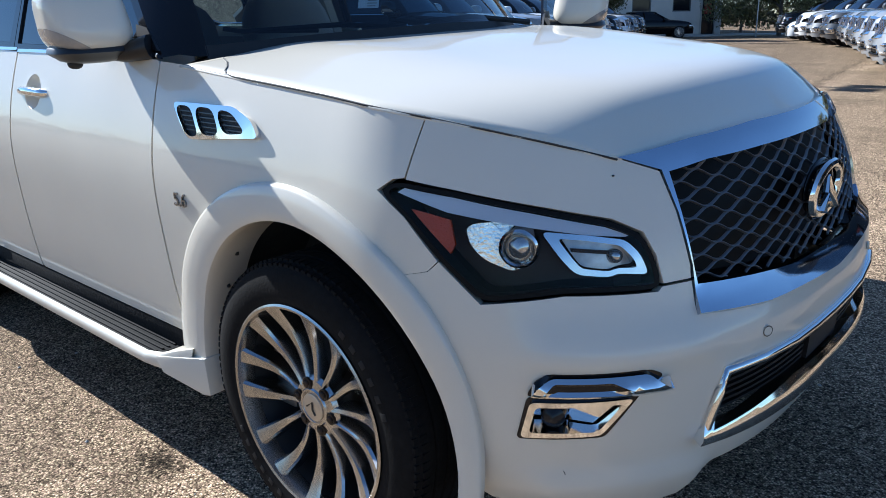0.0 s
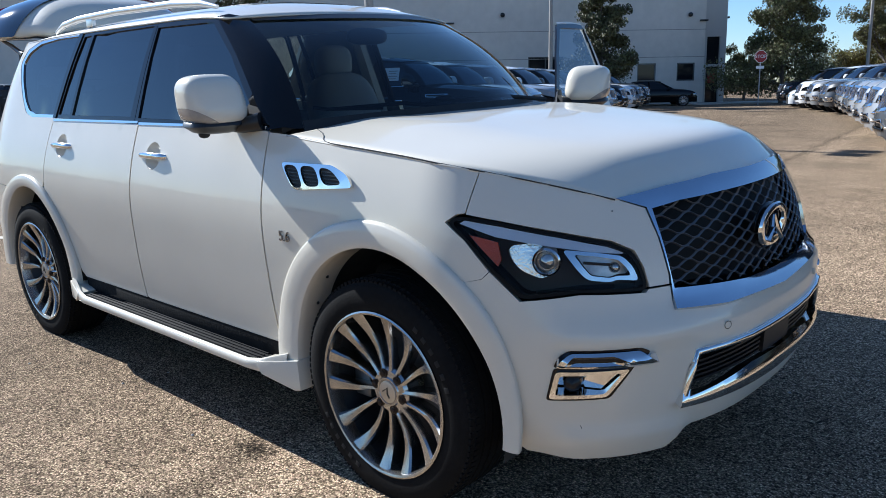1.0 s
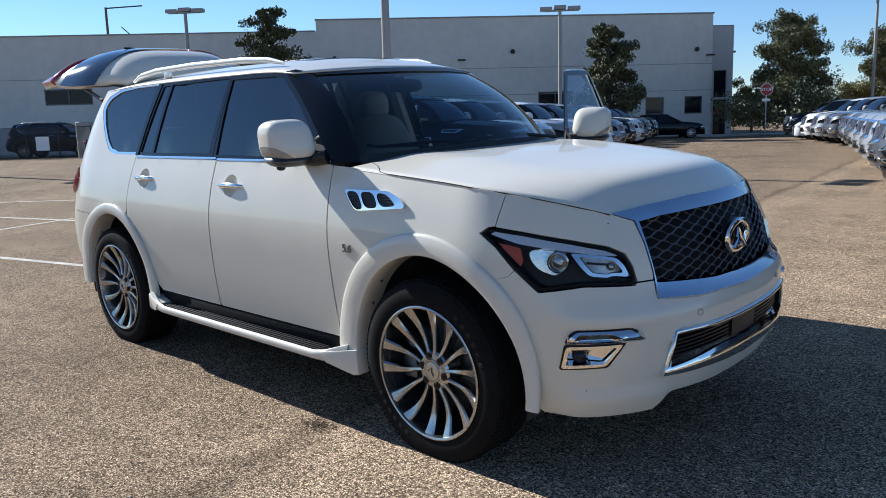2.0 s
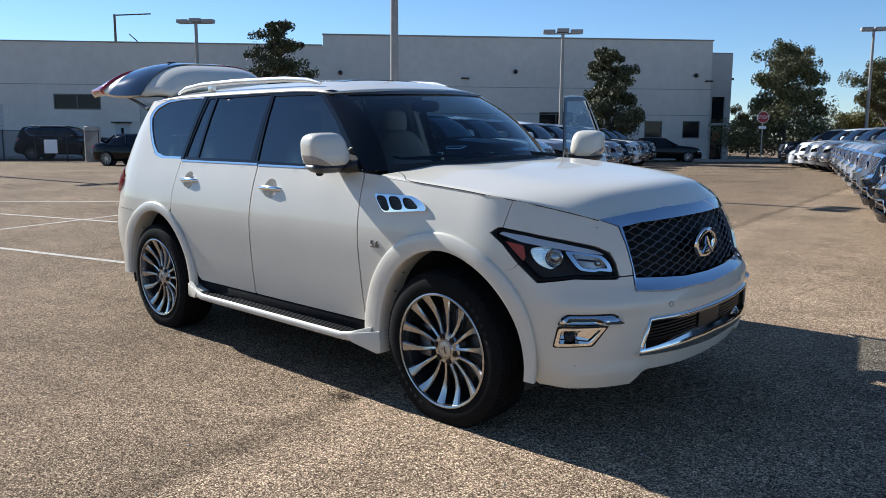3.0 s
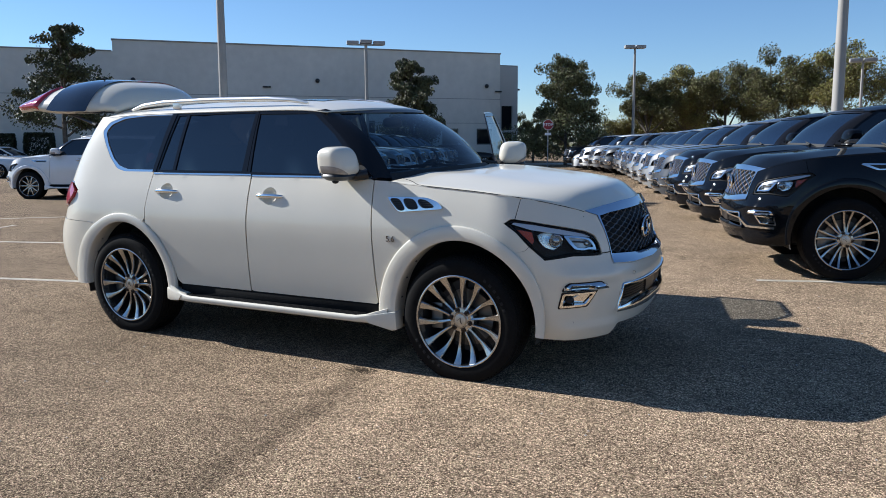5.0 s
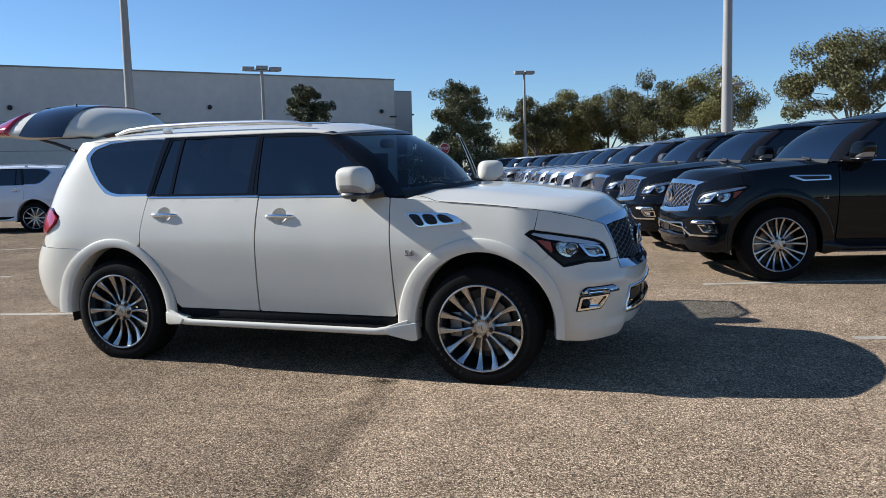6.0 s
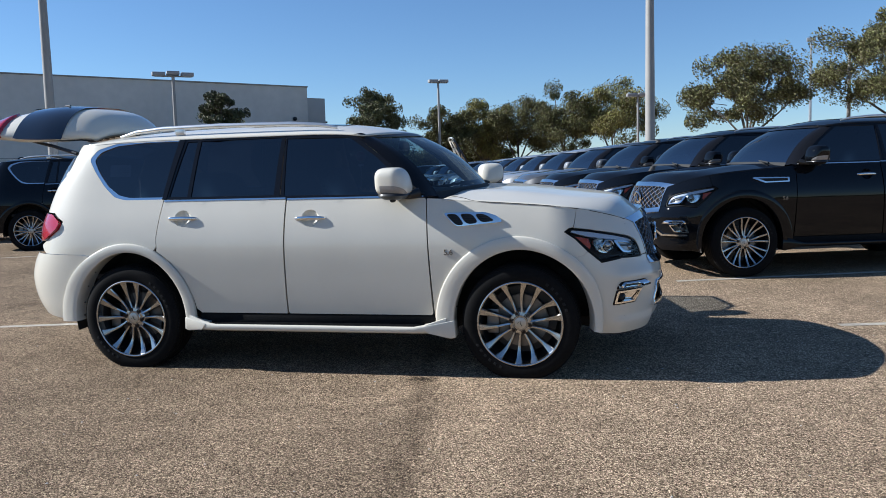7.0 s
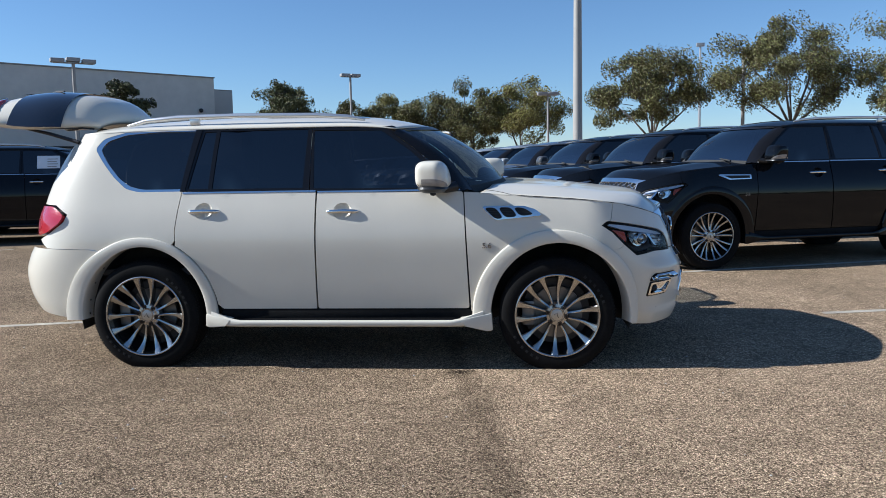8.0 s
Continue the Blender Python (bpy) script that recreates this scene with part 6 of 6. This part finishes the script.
def make_sedan(name, label, body, m, length=4.8, roof_h=1.44, group=""):
    car = thing(name, label, "car", m, group)
    f = length / 4.8
    top = [(-3.72, .62), (-3.70, .86), (-3.55, .99), (-3.2, 1.03), (-2.7, 1.0), (-.6, .98), (-.2, .95), (.3, .90), (.65, .82), (.83, .68), (.9, .5)]
    wid = [(-3.72, .70), (-3.5, .84), (-3.0, .90), (-1.5, .915), (0, .90), (.5, .83), (.8, .68), (.9, .5)]
    n = 44
    verts, faces = [], []
    secs = 9
    for i in range(n + 1):
        x = -3.72 + (3.72 + .9) * i / n
        zt, w = curve(x, top), curve(x, wid)
        half = [(0, .22), (w * .9, .22), (w * .98, .35), (w, .55), (w * .985, zt - .16), (w * .95, zt - .06), (w * .86, zt - .005), (w * .5, zt + .02), (0, zt + .03)]
        for s in (1, -1):
            verts += [Vector((x * f, y * s, max(z, .2))) for y, z in half]
    m2 = secs * 2
    for i in range(n):
        for s in range(2):
            for j in range(secs - 1):
                a = i * m2 + s * secs + j
                q = [a, a + m2, a + m2 + 1, a + 1]
                faces.append(q if s == 1 else q[::-1])
    shell = mesh_part("body", verts, faces, body, car, angle=50)
    # cabin: glass house with a painted roof
    bm = bmesh.new()
    rings = []
    for z, x0, x1, w in ((.97, -3.38, -.32, .82), (1.1, -3.15, -.62, .78), (1.24, -2.88, -.95, .73), (1.35, -2.58, -1.25, .68), (roof_h - .03, -2.3, -1.5, .62)):
        ring = []
        for k in range(32):
            a = math.tau * k / 32
            dx, dy = oval((x1 - x0) / 2, w, 4.0, a)
            ring.append(bm.verts.new(((x0 + x1) / 2 * f + math.copysign(dx * f, math.cos(a)), math.copysign(dy, math.sin(a)), z)))
        rings.append(ring)
    for r, s in zip(rings, rings[1:]):
        for k in range(32):
            bm.faces.new((r[k], r[(k + 1) % 32], s[(k + 1) % 32], s[k]))
    bm.faces.new(rings[-1])
    part("cabin_glass", bm, DARK_PANE, car, "dark tinted cabin glass")
    bm = blob_bm((-1.95 * f, 0, roof_h - .055), (.85 * f, .655, .075), 2.6, 28, 8)
    part("roof", bm, body, car)
    for s in (1, -1):
        for a, b in (((-.62, .72, 1.0), (-1.32, .63, roof_h - .07)), ((-3.1, .70, 1.02), (-2.6, .62, roof_h - .08)), ((-1.9, .81, .97), (-1.95, .66, roof_h - .05))):
            part("pillar", tube_bm([(a[0] * f, a[1] * s, a[2]), (b[0] * f, b[1] * s, b[2])], .04, 6), body, car)
        part("headlight", blob_bm((.62 * f, .66 * s, .66), (.2, .14, .06), 2.5, 14, 8), LAMP_CHROME, car)
        part("tail_lamp", blob_bm((-3.6 * f, .62 * s, .85), (.12, .2, .07), 2.6, 14, 8), RED_LENS, car)
        part("side_mirror", blob_bm((-.85 * f, .96 * s, 1.0), (.07, .11, .07), 2.8, 14, 8), body, car)
    part("grille", box_bm((.80 * f, -.38, .42), (.915 * f, .38, .66), .03), CHROME, car)
    part("grille_opening", box_bm((.90 * f, -.32, .45), (.925 * f, .32, .63), .01), BLACK_MATT, car)
    for x in (0, -2.85 * f):
        for s in (1, -1):
            bm = bmesh.new()
            blob_bm((x, .74 * s, .36), (.39, .185, .39), 2.4, 20, 12, bm)
            part("wheel_arch", bm, BLACK_MATT, car)
            w = make_wheel(car, x, .80 * s, s > 0, tyre_r=.335, rim_r=.25, detail=False)
            w.location.z = .33
            w.location.y = .83 * s
    return car


# ---------------------------------------------------------------- parked rows
def heading(x, y, deg, z=None):
    zz = ground_z(y) - TYRE_FLAT if z is None else z
    return pose(x, y, zz, 0, 0, deg)


black = make_suv("suv", "glossy black large suv with a chrome mesh grille", PAINT_BLACK, heading(1.84, 4.31, 198.4), mesh_mat=CHROME, group="cars parked in the row")
GROUP = "cars parked in the row"
silver = make_suv("suv", "silver large suv with a chrome grille", PAINT_SILVER, heading(0, 0, 0), mesh_mat=CHROME, near=False, group=GROUP)
grey = make_suv("suv", "dark grey large suv with a chrome grille", PAINT_GREY, heading(0, 0, 0), mesh_mat=CHROME, near=False, group=GROUP)
white = make_suv("suv", "white large suv with a chrome grille", PAINT_PLAIN_WHITE, heading(0, 0, 0), mesh_mat=CHROME, near=False, group=GROUP)

step_dir = Vector((-math.sin(radians(18.8)), math.cos(radians(18.8)), 0)) * 2.72
kinds = [None, black, black, grey, silver, silver, silver, grey, silver, grey]
used = set()


def park(kind, x, y, deg):
    m = heading(x, y, deg)
    if kind in used or kind is black:
        return copy_thing(kind, m)
    used.add(kind)
    kind.matrix_basis = m
    return kind


for k, kind in enumerate(kinds):
    if kind is None:
        continue
    p = Vector((1.84, 4.31, 0)) + step_dir * k
    park(kind, p.x, p.y, 198.4)
sed_white = make_sedan("sedan", "white sedan with dark tinted windows", PAINT_PLAIN_WHITE, heading(-32.4, 17.2, 30), group=GROUP)
sed_black = make_sedan("sedan", "glossy black sedan with dark tinted windows", PAINT_BLACK, heading(-30.6, 13.6, 30), group=GROUP)
bend = Vector((-math.sin(radians(28)), math.cos(radians(28)), 0)) * 2.72
last = Vector((1.84, 4.31, 0)) + step_dir * 9
for k, kind in enumerate((grey, silver, white, sed_white, black)):
    p = last + bend * (k + 1)
    park(kind, p.x, p.y, 205) if kind is not sed_white else copy_thing(sed_white, heading(p.x, p.y, 205))
# the row behind the white suv, noses to the aisle
left_dir = Vector((-.381, .925, 0)) * 2.8
for k, kind in enumerate((black, white, silver, white, grey, silver, black, white, grey, black)):
    p = Vector((-8.4, 9.0, 0)) + left_dir * k
    parked = park(kind, p.x + (.2 if k == 0 else 0), p.y, 22)
    if k == 0:
        sticker = panel("window_sticker", [(-1.54, 1.43), (-1.14, 1.43), (-1.14, 1.67), (-1.54, 1.67)], SIGN_WHITE, parked, surf=off(.002), sides="R", step=.2, lip=.002, label="white paper window sticker")[0]
        for q in range(4):
            panel("print_bar", [(-1.36, 1.46 + .047 * q), (-1.20 + .02 * (q % 2), 1.46 + .047 * q), (-1.20 + .02 * (q % 2), 1.474 + .047 * q), (-1.36, 1.474 + .047 * q)], REVEAL, sticker, surf=off(.005), sides="R", step=.2, lip=0)
copy_thing(white, heading(-17.4, 8.6, 200) @ Matrix.Diagonal((.94, .96, .88, 1)))
copy_thing(sed_black, heading(-19.6, 40.9, 40))
copy_thing(sed_white, heading(-35.5, 20.5, 30))
copy_thing(black, heading(-41.3, 14.6, 45))

# ---------------------------------------------------------------- markings on the lot
for a, b in (((-12.5, -1.4), (-4.2, .56)), ((1.35, 3.1), (6.5, 4.6)), ((2.55, .86), (4.6, 1.25)), ((-10.5, -.6), (-11.2, 3.4)), ((-15.5, .3), (-8.0, 2.3)), ((-18, .3), (-9, 6.3))):
    floor_strip("parking_line", a, b, .085, LINE, "worn pale painted parking line")
for k in range(1, 8):
    p = Vector((-.2, 5.6, 0)) + step_dir * (k - 1)
    floor_strip("parking_line", (p.x + 1.9, p.y + .63), (p.x + 4.8, p.y + 1.6), .10, LINE, "worn pale painted parking line")


def make_pebbles():
    """Loose pale stones scattered over the lot."""
    rng = random.Random(11)
    verts, faces = [], []
    for _ in range(420):
        x, y = rng.uniform(-6, 5), rng.uniform(-6.5, 3)
        r = rng.uniform(.003, .009)
        z = ground_z(y)
        o = len(verts)
        for k in range(5):
            a = math.tau * k / 5 + rng.random()
            verts.append((x + r * math.cos(a), y + r * math.sin(a), z + .001))
        verts.append((x, y, z + r))
        faces += [[o + k, o + (k + 1) % 5, o + 5] for k in range(5)]
    tagged(mesh_part("pebbles", verts, faces, CONCRETE), "loose pale pebbles on the asphalt", "gravel", kind="stuff")


make_pebbles()
